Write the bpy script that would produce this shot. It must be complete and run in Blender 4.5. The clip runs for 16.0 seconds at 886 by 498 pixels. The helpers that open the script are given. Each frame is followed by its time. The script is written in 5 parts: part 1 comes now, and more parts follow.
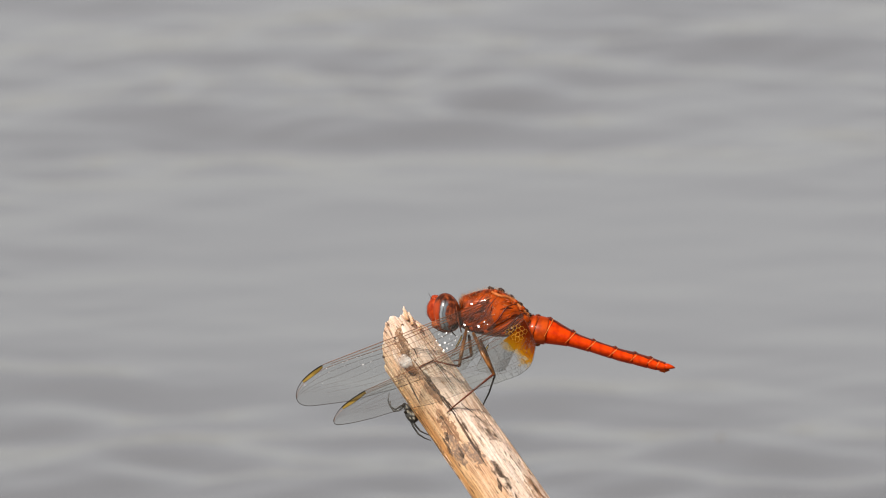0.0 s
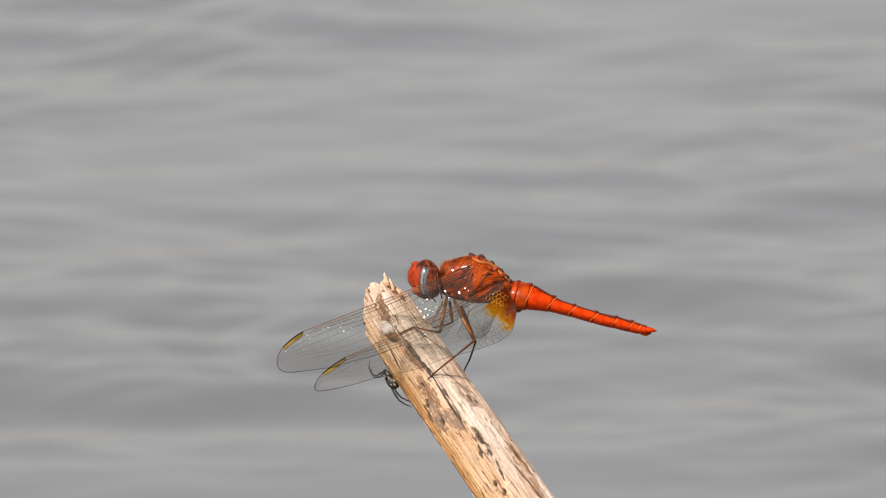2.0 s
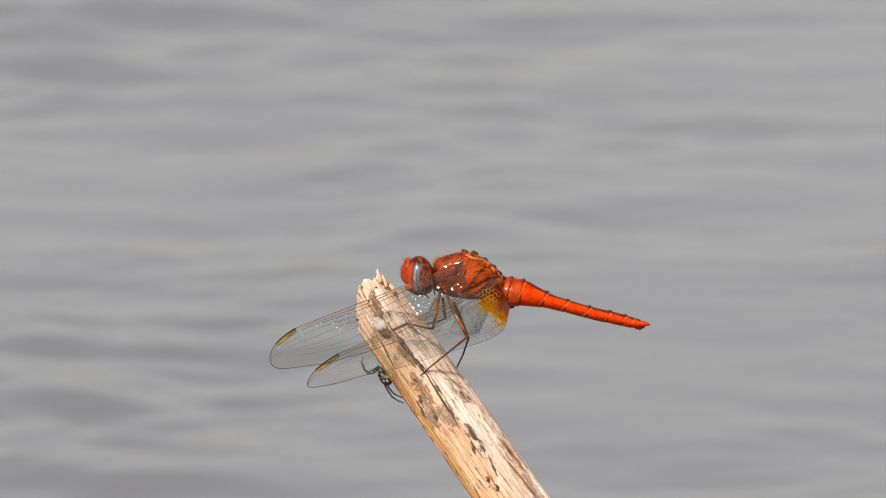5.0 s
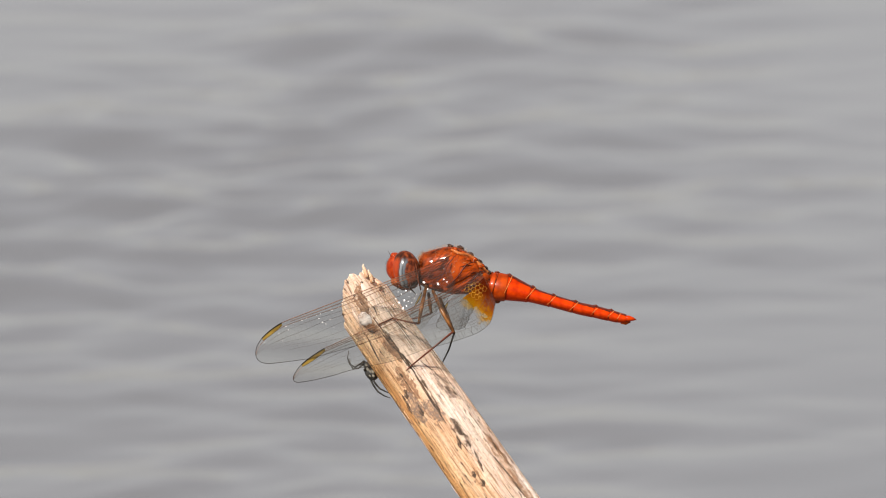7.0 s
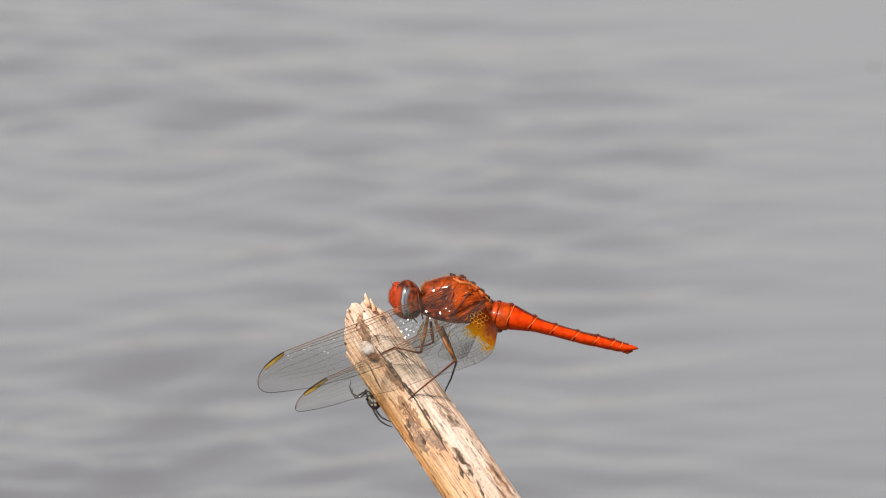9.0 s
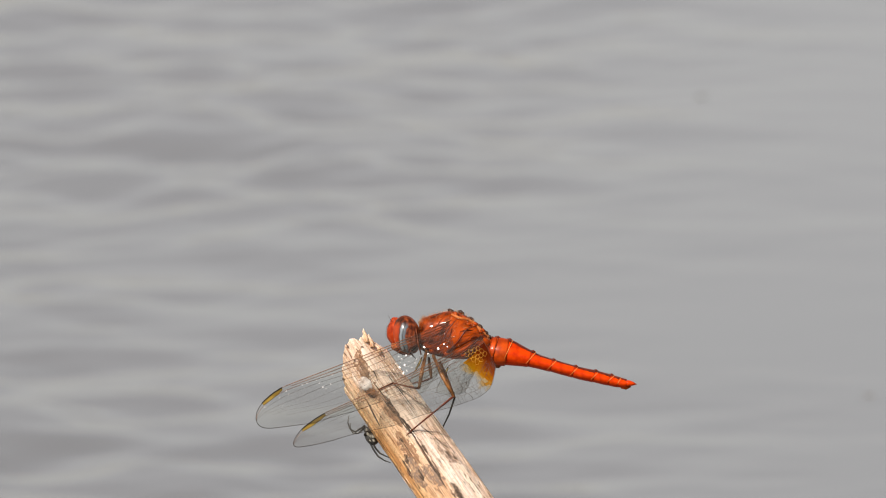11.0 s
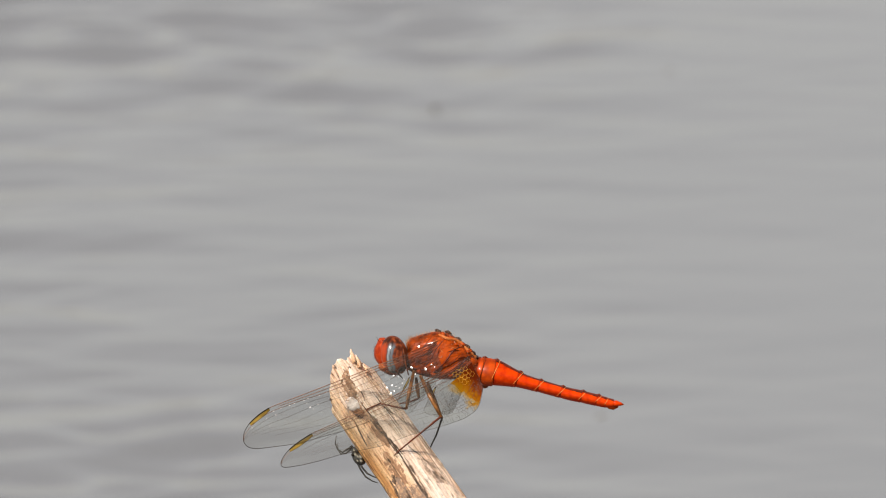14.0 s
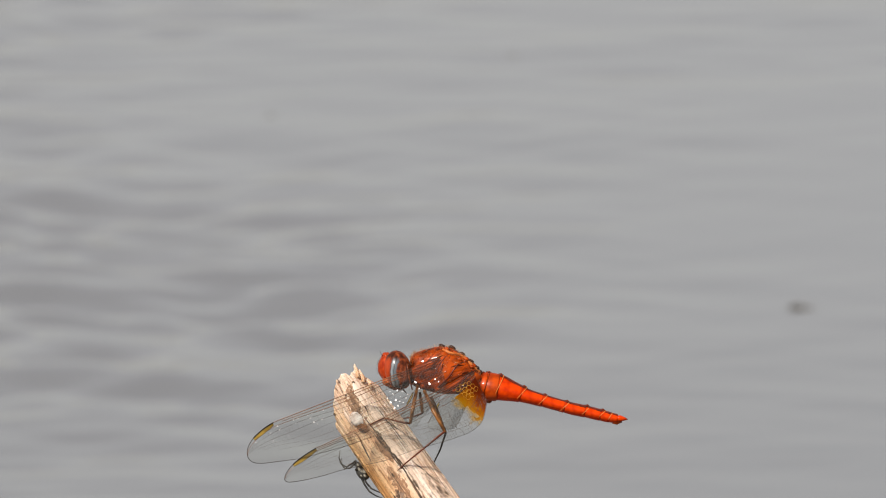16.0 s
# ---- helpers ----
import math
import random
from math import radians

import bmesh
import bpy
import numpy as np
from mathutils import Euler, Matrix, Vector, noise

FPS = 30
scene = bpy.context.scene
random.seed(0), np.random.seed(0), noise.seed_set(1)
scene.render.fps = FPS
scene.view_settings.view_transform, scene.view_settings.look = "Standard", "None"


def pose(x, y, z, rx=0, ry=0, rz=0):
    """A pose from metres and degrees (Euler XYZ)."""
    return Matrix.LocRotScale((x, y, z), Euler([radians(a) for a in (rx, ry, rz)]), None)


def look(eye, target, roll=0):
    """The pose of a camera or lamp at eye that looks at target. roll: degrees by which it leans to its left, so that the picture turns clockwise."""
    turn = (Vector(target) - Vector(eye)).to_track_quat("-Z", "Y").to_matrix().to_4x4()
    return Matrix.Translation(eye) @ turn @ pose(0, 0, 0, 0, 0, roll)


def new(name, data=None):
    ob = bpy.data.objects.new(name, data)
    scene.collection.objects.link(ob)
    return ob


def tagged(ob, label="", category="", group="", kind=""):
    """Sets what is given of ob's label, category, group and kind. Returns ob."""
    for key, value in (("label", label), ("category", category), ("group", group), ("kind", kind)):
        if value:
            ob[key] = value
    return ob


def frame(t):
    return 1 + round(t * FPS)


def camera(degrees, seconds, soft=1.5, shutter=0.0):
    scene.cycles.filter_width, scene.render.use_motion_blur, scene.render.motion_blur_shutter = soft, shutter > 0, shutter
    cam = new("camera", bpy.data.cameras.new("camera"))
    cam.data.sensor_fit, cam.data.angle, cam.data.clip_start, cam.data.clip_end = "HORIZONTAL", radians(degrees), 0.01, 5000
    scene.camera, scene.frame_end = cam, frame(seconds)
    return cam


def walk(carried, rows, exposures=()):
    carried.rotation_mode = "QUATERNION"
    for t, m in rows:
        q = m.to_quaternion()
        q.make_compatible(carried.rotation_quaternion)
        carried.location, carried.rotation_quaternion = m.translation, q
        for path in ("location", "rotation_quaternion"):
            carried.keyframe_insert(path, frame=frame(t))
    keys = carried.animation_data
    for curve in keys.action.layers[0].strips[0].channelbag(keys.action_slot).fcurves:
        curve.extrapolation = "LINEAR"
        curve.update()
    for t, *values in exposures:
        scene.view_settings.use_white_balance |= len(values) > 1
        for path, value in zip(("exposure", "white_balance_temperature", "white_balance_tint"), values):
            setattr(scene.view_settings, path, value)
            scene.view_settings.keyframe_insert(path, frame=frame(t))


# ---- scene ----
# Telephoto view of a dragonfly at rest on a broken reed over a pond.
# Plan space: millimetres, u to the right, v up across the line of sight, w away from the viewer.
cam = camera(3.0, 16.0, soft=1.1)
TILT = 8.2                                  # the line of sight dips by this many degrees
CROWN = Vector((0, 0, 0.30))                # plan origin, 30 cm above the water
VIEW = pose(0, 0, 0.30, -TILT)
EYE = VIEW @ Vector((0, -2.635, 0))
cam.data.dof.use_dof = True
cam.data.dof.focus_distance = 2.632
cam.data.dof.aperture_fstop = 140


def V(u, v, w=0.0):
    return Vector((u, w, v)) * 0.001


def aim(t, u, v):
    return (t, look(EYE, VIEW @ V(u, v)))


walk(cam, [
    aim(0, -6.317, 6.603),
    aim(0.5, -5.877, 5.256),
    aim(1, -5.235, 3.657),
    aim(1.5, -4.311, 2.291),
    aim(2, -3.318, 1.365),
    aim(2.5, -2.358, 0.911),
    aim(3, -1.650, 0.708),
    aim(3.5, -1.533, 0.674),
    aim(4, -2.291, 0.826),
    aim(6.5, -1.079, 0.421),
    aim(7, -0.000, 0.000),
    aim(7.5, 0.303, -0.084),
    aim(8, 0.101, 0.623),
    aim(8.5, -0.066, 2.291),
    aim(9, -0.338, 4.531),
    aim(11.5, 0.237, 10.494),
    aim(12, 0.859, 10.646),
    aim(12.5, 1.413, 10.966),
    aim(13, 1.852, 11.623),
    aim(13.5, 2.105, 12.398),
    aim(14, 1.922, 13.241),
    aim(14.5, 1.297, 13.998),
    aim(15, 0.893, 14.199),
    aim(15.5, 0.977, 14.654),
    aim(16, 1.330, 15.547),
], exposures=[(0, 0.13, 6790, 13.0), (4, 0.14, 6780, 13.2), (7, 0.19, 6760, 13.8), (9, 0.21, 6760, 13.8), (12.5, 0.18, 6900, 12.4), (14, 0.17, 6860, 12.4), (16, 0.12, 6780, 12.4)])

# ---------------------------------------------------------------- light
SUN_TO = Vector((-0.40, -0.57, 0.72)).normalized()
world = bpy.data.worlds.new("sky")
scene.world = world
world.use_nodes = True
wn = world.node_tree.nodes
sky = wn.new("ShaderNodeTexSky")
sky.sky_type, sky.sun_disc = "NISHITA", False
sky.sun_elevation = math.asin(SUN_TO.z)
sky.sun_rotation = math.atan2(SUN_TO.x, SUN_TO.y)
sky.air_density, sky.dust_density, sky.ozone_density = 1.0, 1.6, 1.0
haze = wn.new("ShaderNodeHueSaturation")    # thin white cloud takes most of the blue
haze.inputs["Saturation"].default_value = 0.30
world.node_tree.links.new(sky.outputs[0], haze.inputs["Color"])
world.node_tree.links.new(haze.outputs[0], wn["Background"].inputs[0])
wn["Background"].inputs[1].default_value = 0.117
sun = new("sun", bpy.data.lights.new("sun", "SUN"))
sun.data.energy, sun.data.angle, sun.data.color = 5.0, radians(0.5), (1.0, 0.95, 0.88)
sun.matrix_world = look(SUN_TO * 20, (0, 0, 0))

# ---------------------------------------------------------------- materials


def blank(name):
    m = bpy.data.materials.new(name)
    m.use_nodes = True
    nt = m.node_tree
    return m, nt, nt.nodes, nt.nodes["Principled BSDF"]


def ramp(nt, stops):
    r = nt.nodes.new("ShaderNodeValToRGB")
    e = r.color_ramp.elements
    while len(e) < len(stops):
        e.new(0.5)
    for k, (p, c) in zip(e, stops):
        k.position, k.color = p, (*c, 1)
    return r


def surface(name, dark, light, grain=900, rough=0.45, relief=0.02, stretch=(1, 1, 1), coat=0.0, spec=0.25, blotch=0.35, gloss=0.12, detail=6, slant=None, span=(0.36, 0.60)):
    """A surface with fine grain and wider blotches; grain counts per metre, relief in millimetres."""
    m, nt, n, b = blank(name)
    L = nt.links.new
    co, mp = n.new("ShaderNodeTexCoord"), n.new("ShaderNodeMapping")
    mp.inputs["Scale"].default_value = stretch
    if slant:                               # grain drawn out along a slanting line
        mp.vector_type = "TEXTURE"
        mp.inputs["Rotation"].default_value, mp.inputs["Scale"].default_value = (0, slant[0], 0), (slant[1], 1, 1)
    L(co.outputs["Object"], mp.inputs[0])
    fine, wide = n.new("ShaderNodeTexNoise"), n.new("ShaderNodeTexNoise")
    fine.inputs["Scale"].default_value, fine.inputs["Detail"].default_value = grain, detail
    wide.inputs["Scale"].default_value, wide.inputs["Detail"].default_value = grain * 0.22, 3
    L(mp.outputs[0], fine.inputs[0]), L(mp.outputs[0], wide.inputs[0])
    mix = n.new("ShaderNodeMix")
    mix.inputs[0].default_value = blotch
    L(fine.outputs[0], mix.inputs[2]), L(wide.outputs[0], mix.inputs[3])
    r = ramp(nt, [(span[0], dark), (span[1], light)])
    L(mix.outputs[0], r.inputs[0]), L(r.outputs[0], b.inputs["Base Color"])
    bump = n.new("ShaderNodeBump")
    bump.inputs["Strength"].default_value, bump.inputs["Distance"].default_value = 1.0, relief * 0.001
    L(fine.outputs[0], bump.inputs["Height"]), L(bump.outputs[0], b.inputs["Normal"])
    b.inputs["Roughness"].default_value = rough
    b.inputs["Specular IOR Level"].default_value = spec
    b.inputs["Coat Weight"].default_value, b.inputs["Coat Roughness"].default_value = coat, gloss
    return m


M_ABDOMEN = surface("red_cuticle", (0.33, 0.013, 0.0003), (0.58, 0.041, 0.0008), 900, 0.32, 0.05, spec=0.10)
M_FORE = surface("brown_red_cuticle", (0.17, 0.015, 0.0005), (0.43, 0.050, 0.002), 800, 0.35, 0.06, coat=0.2, spec=0.1)
M_THORAX = surface("rust_cuticle", (0.040, 0.0055, 0.0003), (0.37, 0.050, 0.0008), 1100, 0.42, 0.22, span=(0.40, 0.59), coat=0.3, gloss=0.10, spec=0.06, detail=5, blotch=0.35, slant=(-0.55, 2.2))
M_FLANK = surface("orange_cuticle", (0.10, 0.010, 0.0003), (0.34, 0.044, 0.001), 900, 0.4, 0.05, coat=0.1, gloss=0.16, spec=0.1, detail=3)
M_PLATE = surface("deep_red_cuticle", (0.09, 0.010, 0.0003), (0.40, 0.055, 0.0008), 700, 0.40, 0.05, coat=0.12, gloss=0.16, spec=0.06, detail=4, blotch=0.5, slant=(-0.5, 3.0), span=(0.38, 0.60))
M_SHADE = surface("dark_stripe_and_shade_red", (0.018, 0.0032, 0.0005), (0.085, 0.012, 0.001), 1200, 0.45, 0.03, spec=0.08)
M_DARK = surface("dark_brown_cuticle", (0.018, 0.008, 0.004), (0.05, 0.018, 0.008), 1500, 0.4, 0.01)
M_PALE = surface("pale_orange_cuticle", (0.58, 0.15, 0.028), (0.76, 0.26, 0.06), 1500, 0.4, 0.01)
M_RIDGE = surface("pale_rust_cuticle", (0.24, 0.038, 0.004), (0.58, 0.19, 0.05), 900, 0.4, 0.08, coat=0.2, spec=0.1)
M_KEEL = surface("brown_keel", (0.035, 0.005, 0.001), (0.14, 0.016, 0.003), 1200, 0.4, 0.02)
M_FACE = surface("scarlet_face", (0.20, 0.016, 0.003), (0.42, 0.054, 0.011), 1200, 0.45, 0.015, coat=0.1, spec=0.08)
M_CHIN = surface("orange_brown_lip", (0.20, 0.035, 0.006), (0.46, 0.11, 0.022), 1200, 0.45, 0.02, coat=0.1, spec=0.08)
M_JAW = surface("brown_mouthparts", (0.05, 0.010, 0.003), (0.20, 0.045, 0.010), 1200, 0.4, 0.03, coat=0.15, spec=0.1)
M_FEMUR = surface("amber_leg", (0.035, 0.010, 0.003), (0.30, 0.115, 0.022), 900, 0.35, 0.02, coat=0.25)
M_TIBIA = surface("dark_red_leg", (0.05, 0.014, 0.008), (0.14, 0.035, 0.016), 1200, 0.4, 0.01)
M_HAIR = surface("fine_hair", (0.30, 0.16, 0.08), (0.50, 0.30, 0.16), 800, 0.6, 0.0)
M_VEIN = surface("wing_vein", (0.018, 0.008, 0.004), (0.07, 0.03, 0.012), 500, 0.4, 0.0)
M_EDGE = surface("black_brown_wing_margin", (0.006, 0.004, 0.003), (0.028, 0.014, 0.008), 500, 0.5, 0.0, spec=0.1)
M_VEIN_RED = surface("red_brown_wing_vein", (0.075, 0.032, 0.014), (0.24, 0.11, 0.06), 500, 0.3, 0.0)
M_VEIN_ROOT = surface("dark_red_wing_vein", (0.035, 0.009, 0.003), (0.13, 0.034, 0.010), 500, 0.4, 0.0)
M_VEIN_GOLD = surface("golden_wing_vein", (0.42, 0.16, 0.010), (0.66, 0.33, 0.035), 500, 0.4, 0.0)
M_STIGMA = surface("olive_yellow_stigma", (0.16, 0.098, 0.016), (0.27, 0.175, 0.032), 900, 0.4, 0.01)
M_BLACK = surface("black_chitin", (0.006, 0.005, 0.004), (0.02, 0.016, 0.012), 1500, 0.5, 0.01, spec=0.1)
M_SPIDER = surface("grey_black_spider_hair", (0.006, 0.006, 0.005), (0.05, 0.046, 0.038), 1300, 0.35, 0.06, coat=0.9)
M_SPOT = surface("pale_spider_highlight", (0.06, 0.056, 0.045), (0.30, 0.28, 0.23), 1600, 0.3, 0.03, coat=0.4)
M_SILK = surface("white_silk", (0.50, 0.40, 0.34), (0.84, 0.75, 0.69), 900, 0.5, 0.05)
M_HOLLOW = surface("dark_brown_rot", (0.045, 0.016, 0.006), (0.24, 0.11, 0.045), 1100, 0.9, 0.08)

def frayed(m):
    """Thins a ball of threads out towards its rim."""
    nt = m.node_tree
    n, L = nt.nodes, nt.links.new
    co, far, nz, add = n.new("ShaderNodeTexCoord"), n.new("ShaderNodeVectorMath"), n.new("ShaderNodeTexNoise"), n.new("ShaderNodeMath")
    flat = n.new("ShaderNodeVectorMath")
    flat.operation, far.operation, add.operation = "MULTIPLY", "DISTANCE", "MULTIPLY_ADD"
    flat.inputs[1].default_value, far.inputs[1].default_value = (1, 0, 1), (0.5, 0, 0.5)
    nz.inputs["Scale"].default_value, nz.inputs["Detail"].default_value = 6, 4
    L(co.outputs["Generated"], flat.inputs[0]), L(flat.outputs[0], far.inputs[0]), L(co.outputs["Generated"], nz.inputs[0])
    L(nz.outputs[0], add.inputs[0]), L(far.outputs["Value"], add.inputs[2])
    add.inputs[1].default_value = 0.35
    r = ramp(nt, [(0.50, (1, 1, 1)), (0.68, (0, 0, 0))])
    L(add.outputs[0], r.inputs[0]), L(r.outputs[0], n["Principled BSDF"].inputs["Alpha"])


frayed(M_SILK)
for socket, value in (("Subsurface Weight", 0.8), ("Subsurface Radius", (0.0012, 0.0011, 0.0010)), ("Subsurface Scale", 1.0)):
    M_SILK.node_tree.nodes["Principled BSDF"].inputs[socket].default_value = value
M_BUG = surface("dark_water_bug", (0.10, 0.096, 0.09), (0.17, 0.165, 0.155), 900, 0.4, 0.02)
M_FLOTSAM = surface("sodden_leaf_scrap", (0.10, 0.098, 0.092), (0.16, 0.156, 0.148), 400, 0.6, 0.05)


def eye_material():
    """Compound eye: red-brown crown over a blue-grey lower half, with fine facets."""
    m, nt, n, b = blank("compound_eye")
    L = nt.links.new
    co, sep = n.new("ShaderNodeTexCoord"), n.new("ShaderNodeSeparateXYZ")
    L(co.outputs["Generated"], sep.inputs[0])
    nz = n.new("ShaderNodeTexNoise")
    nz.inputs["Scale"].default_value = 3.5
    L(co.outputs["Generated"], nz.inputs[0])
    # two curved grey bands behind the face, mottled red-brown elsewhere
    flat, far = n.new("ShaderNodeVectorMath"), n.new("ShaderNodeVectorMath")
    flat.operation, far.operation = "MULTIPLY", "DISTANCE"
    flat.inputs[1].default_value, far.inputs[1].default_value = (1, 0, 0.72), (0.85, 0, 0.30)
    L(co.outputs["Generated"], flat.inputs[0]), L(flat.outputs[0], far.inputs[0])
    jig = n.new("ShaderNodeMath"); jig.operation = "MULTIPLY_ADD"
    L(nz.outputs[0], jig.inputs[0]); jig.inputs[1].default_value = 0.14
    L(far.outputs["Value"], jig.inputs[2])
    across = ramp(nt, [(0.42, (0.06, 0.014, 0.006)), (0.465, (0.075, 0.085, 0.095)), (0.52, (0.09, 0.105, 0.12)), (0.545, (0.03, 0.026, 0.024)), (0.575, (0.10, 0.12, 0.135)), (0.64, (0.19, 0.21, 0.225)),
                       (0.675, (0.05, 0.03, 0.026)), (0.705, (0.19, 0.023, 0.005)), (0.78, (0.30, 0.036, 0.006))])
    L(jig.outputs[0], across.inputs[0])
    mott = n.new("ShaderNodeTexNoise")
    mott.inputs["Scale"].default_value, mott.inputs["Detail"].default_value = 6.0, 3
    L(co.outputs["Generated"], mott.inputs[0])
    crown = ramp(nt, [(0.34, (0.022, 0.006, 0.002)), (0.50, (0.085, 0.016, 0.004)), (0.66, (0.21, 0.045, 0.012))])
    L(mott.outputs[0], crown.inputs[0])
    rear = ramp(nt, [(0.42, (1, 1, 1)), (0.455, (0, 0, 0))])
    L(jig.outputs[0], rear.inputs[0])
    base = n.new("ShaderNodeMix"); base.data_type = "RGBA"
    L(rear.outputs[0], base.inputs[0]), L(across.outputs[0], base.inputs[6]), L(crown.outputs[0], base.inputs[7])
    high = ramp(nt, [(0.70, (0, 0, 0)), (0.82, (1, 1, 1))])
    L(sep.outputs["Z"], high.inputs[0])
    mx = n.new("ShaderNodeMix"); mx.data_type = "RGBA"
    L(high.outputs[0], mx.inputs[0]), L(base.outputs[2], mx.inputs[6]), L(crown.outputs[0], mx.inputs[7])
    L(mx.outputs[2], b.inputs["Base Color"])
    cell = n.new("ShaderNodeTexVoronoi")
    cell.inputs["Scale"].default_value = 9000
    L(co.outputs["Object"], cell.inputs["Vector"])
    bump = n.new("ShaderNodeBump")
    bump.inputs["Distance"].default_value, bump.inputs["Strength"].default_value = 0.00001, 0.5
    L(cell.outputs["Distance"], bump.inputs["Height"]), L(bump.outputs[0], b.inputs["Normal"])
    b.inputs["Roughness"].default_value, b.inputs["Specular IOR Level"].default_value = 0.35, 0.06
    b.inputs["Coat Weight"].default_value, b.inputs["Coat Roughness"].default_value = 0.45, 0.15
    return m


def film_material(name, tint, body, amount, gloss):
    """Clear wing membrane: mostly see-through, faintly milky, glossy with puckered cells."""
    m, nt, n, b = blank(name)
    L = nt.links.new
    clear, milk, shine = n.new("ShaderNodeBsdfTransparent"), b, n.new("ShaderNodeBsdfGlossy")
    clear.inputs[0].default_value = (*tint, 1)
    co, vor, nz = n.new("ShaderNodeTexCoord"), n.new("ShaderNodeTexVoronoi"), n.new("ShaderNodeTexNoise")
    vor.inputs["Scale"].default_value, nz.inputs["Scale"].default_value = 1100, 500
    L(co.outputs["Object"], vor.inputs["Vector"]), L(co.outputs["Object"], nz.inputs["Vector"])
    add = n.new("ShaderNodeMath")
    L(vor.outputs["Distance"], add.inputs[0]), L(nz.outputs[0], add.inputs[1])
    bump = n.new("ShaderNodeBump")
    bump.inputs["Distance"].default_value, bump.inputs["Strength"].default_value = 0.00009, 0.8
    L(add.outputs[0], bump.inputs["Height"])
    L(bump.outputs[0], shine.inputs["Normal"])
    milk.inputs["Specular IOR Level"].default_value = 0.0
    milk.inputs["Base Color"].default_value, milk.inputs["Roughness"].default_value = (*body, 1), 0.5
    shine.inputs["Roughness"].default_value = 0.10
    m1, m2 = n.new("ShaderNodeMixShader"), n.new("ShaderNodeMixShader")
    m1.inputs[0].default_value, m2.inputs[0].default_value = amount, gloss
    L(clear.outputs[0], m1.inputs[1]), L(milk.outputs[0], m1.inputs[2])
    L(m1.outputs[0], m2.inputs[1]), L(shine.outputs[0], m2.inputs[2])
    L(m2.outputs[0], n["Material Output"].inputs[0])
    return m


def amber_material():
    """Amber wing stain: darkened by the body as if by shade behind, then orange, yellow further out, thinning cell by
    cell at its border.
    """
    m = film_material("amber_wing_patch", (0.66, 0.27, 0.004), (0.46, 0.155, 0.001), 0.62, 0.006)
    nt = m.node_tree
    n, L = nt.nodes, nt.links.new
    co, sep, far, vor, nz = n.new("ShaderNodeTexCoord"), n.new("ShaderNodeSeparateXYZ"), n.new("ShaderNodeMath"), n.new("ShaderNodeTexVoronoi"), n.new("ShaderNodeTexNoise")
    vor.inputs["Scale"].default_value, nz.inputs["Scale"].default_value = 1500, 420
    L(co.outputs["Object"], vor.inputs["Vector"]), L(co.outputs["Object"], nz.inputs["Vector"]), L(co.outputs["Generated"], sep.inputs[0])
    # 0 at the body, 1 at the outer border of the stain
    lean = n.new("ShaderNodeMath")
    lean.operation = far.operation = "MULTIPLY_ADD"
    L(sep.outputs["X"], lean.inputs[0]), L(sep.outputs["Z"], far.inputs[0])
    lean.inputs[1].default_value, lean.inputs[2].default_value = -0.55, 1.25
    far.inputs[1].default_value = -0.70
    L(lean.outputs[0], far.inputs[2])
    grey, add, add2 = n.new("ShaderNodeSeparateColor"), n.new("ShaderNodeMath"), n.new("ShaderNodeMath")
    add.operation = add2.operation = "MULTIPLY_ADD"
    L(vor.outputs["Color"], grey.inputs[0]), L(grey.outputs[0], add.inputs[0]), L(far.outputs[0], add.inputs[2])
    add.inputs[1].default_value = 0.12
    L(nz.outputs[0], add2.inputs[0]), L(add.outputs[0], add2.inputs[2])
    add2.inputs[1].default_value = 0.16
    # the darkest stops put the shaded thorax behind into the colour
    tone = ramp(nt, [(0.24, (0.09, 0.011, 0.0006)), (0.42, (0.14, 0.016, 0.001)), (0.56, (0.23, 0.042, 0.001)), (0.68, (0.35, 0.120, 0.002)), (0.82, (0.40, 0.23, 0.004))])
    fade = ramp(nt, [(0.72, (0, 0, 0)), (0.90, (1, 1, 1))])
    L(add2.outputs[0], tone.inputs[0]), L(add2.outputs[0], fade.inputs[0])
    L(tone.outputs[0], n["Principled BSDF"].inputs["Base Color"]), L(tone.outputs[0], n["Transparent BSDF"].inputs[0])
    clear, mix = n.new("ShaderNodeBsdfTransparent"), n.new("ShaderNodeMixShader")
    out = n["Material Output"]
    body = out.inputs[0].links[0].from_socket
    L(fade.outputs[0], mix.inputs[0]), L(body, mix.inputs[1]), L(clear.outputs[0], mix.inputs[2]), L(mix.outputs[0], out.inputs[0])
    return m


M_GLINT = film_material("wing_glint_film", (0.93, 0.93, 0.93), (0.34, 0.34, 0.32), 0.01, 0.06)
M_GLINT.node_tree.nodes["Glossy BSDF"].inputs["Roughness"].default_value = 0.30
M_THORAX_GLINT = film_material("thorax_glint_film", (0.85, 0.85, 0.85), (0.4, 0.38, 0.35), 0.05, 0.22)
M_THORAX_GLINT.node_tree.nodes["Glossy BSDF"].inputs["Roughness"].default_value = 0.26
M_EYE = eye_material()
M_FILM = film_material("wing_membrane", (0.865, 0.87, 0.85), (0.50, 0.49, 0.45), 0.035, 0.012)
M_AMBER = amber_material()


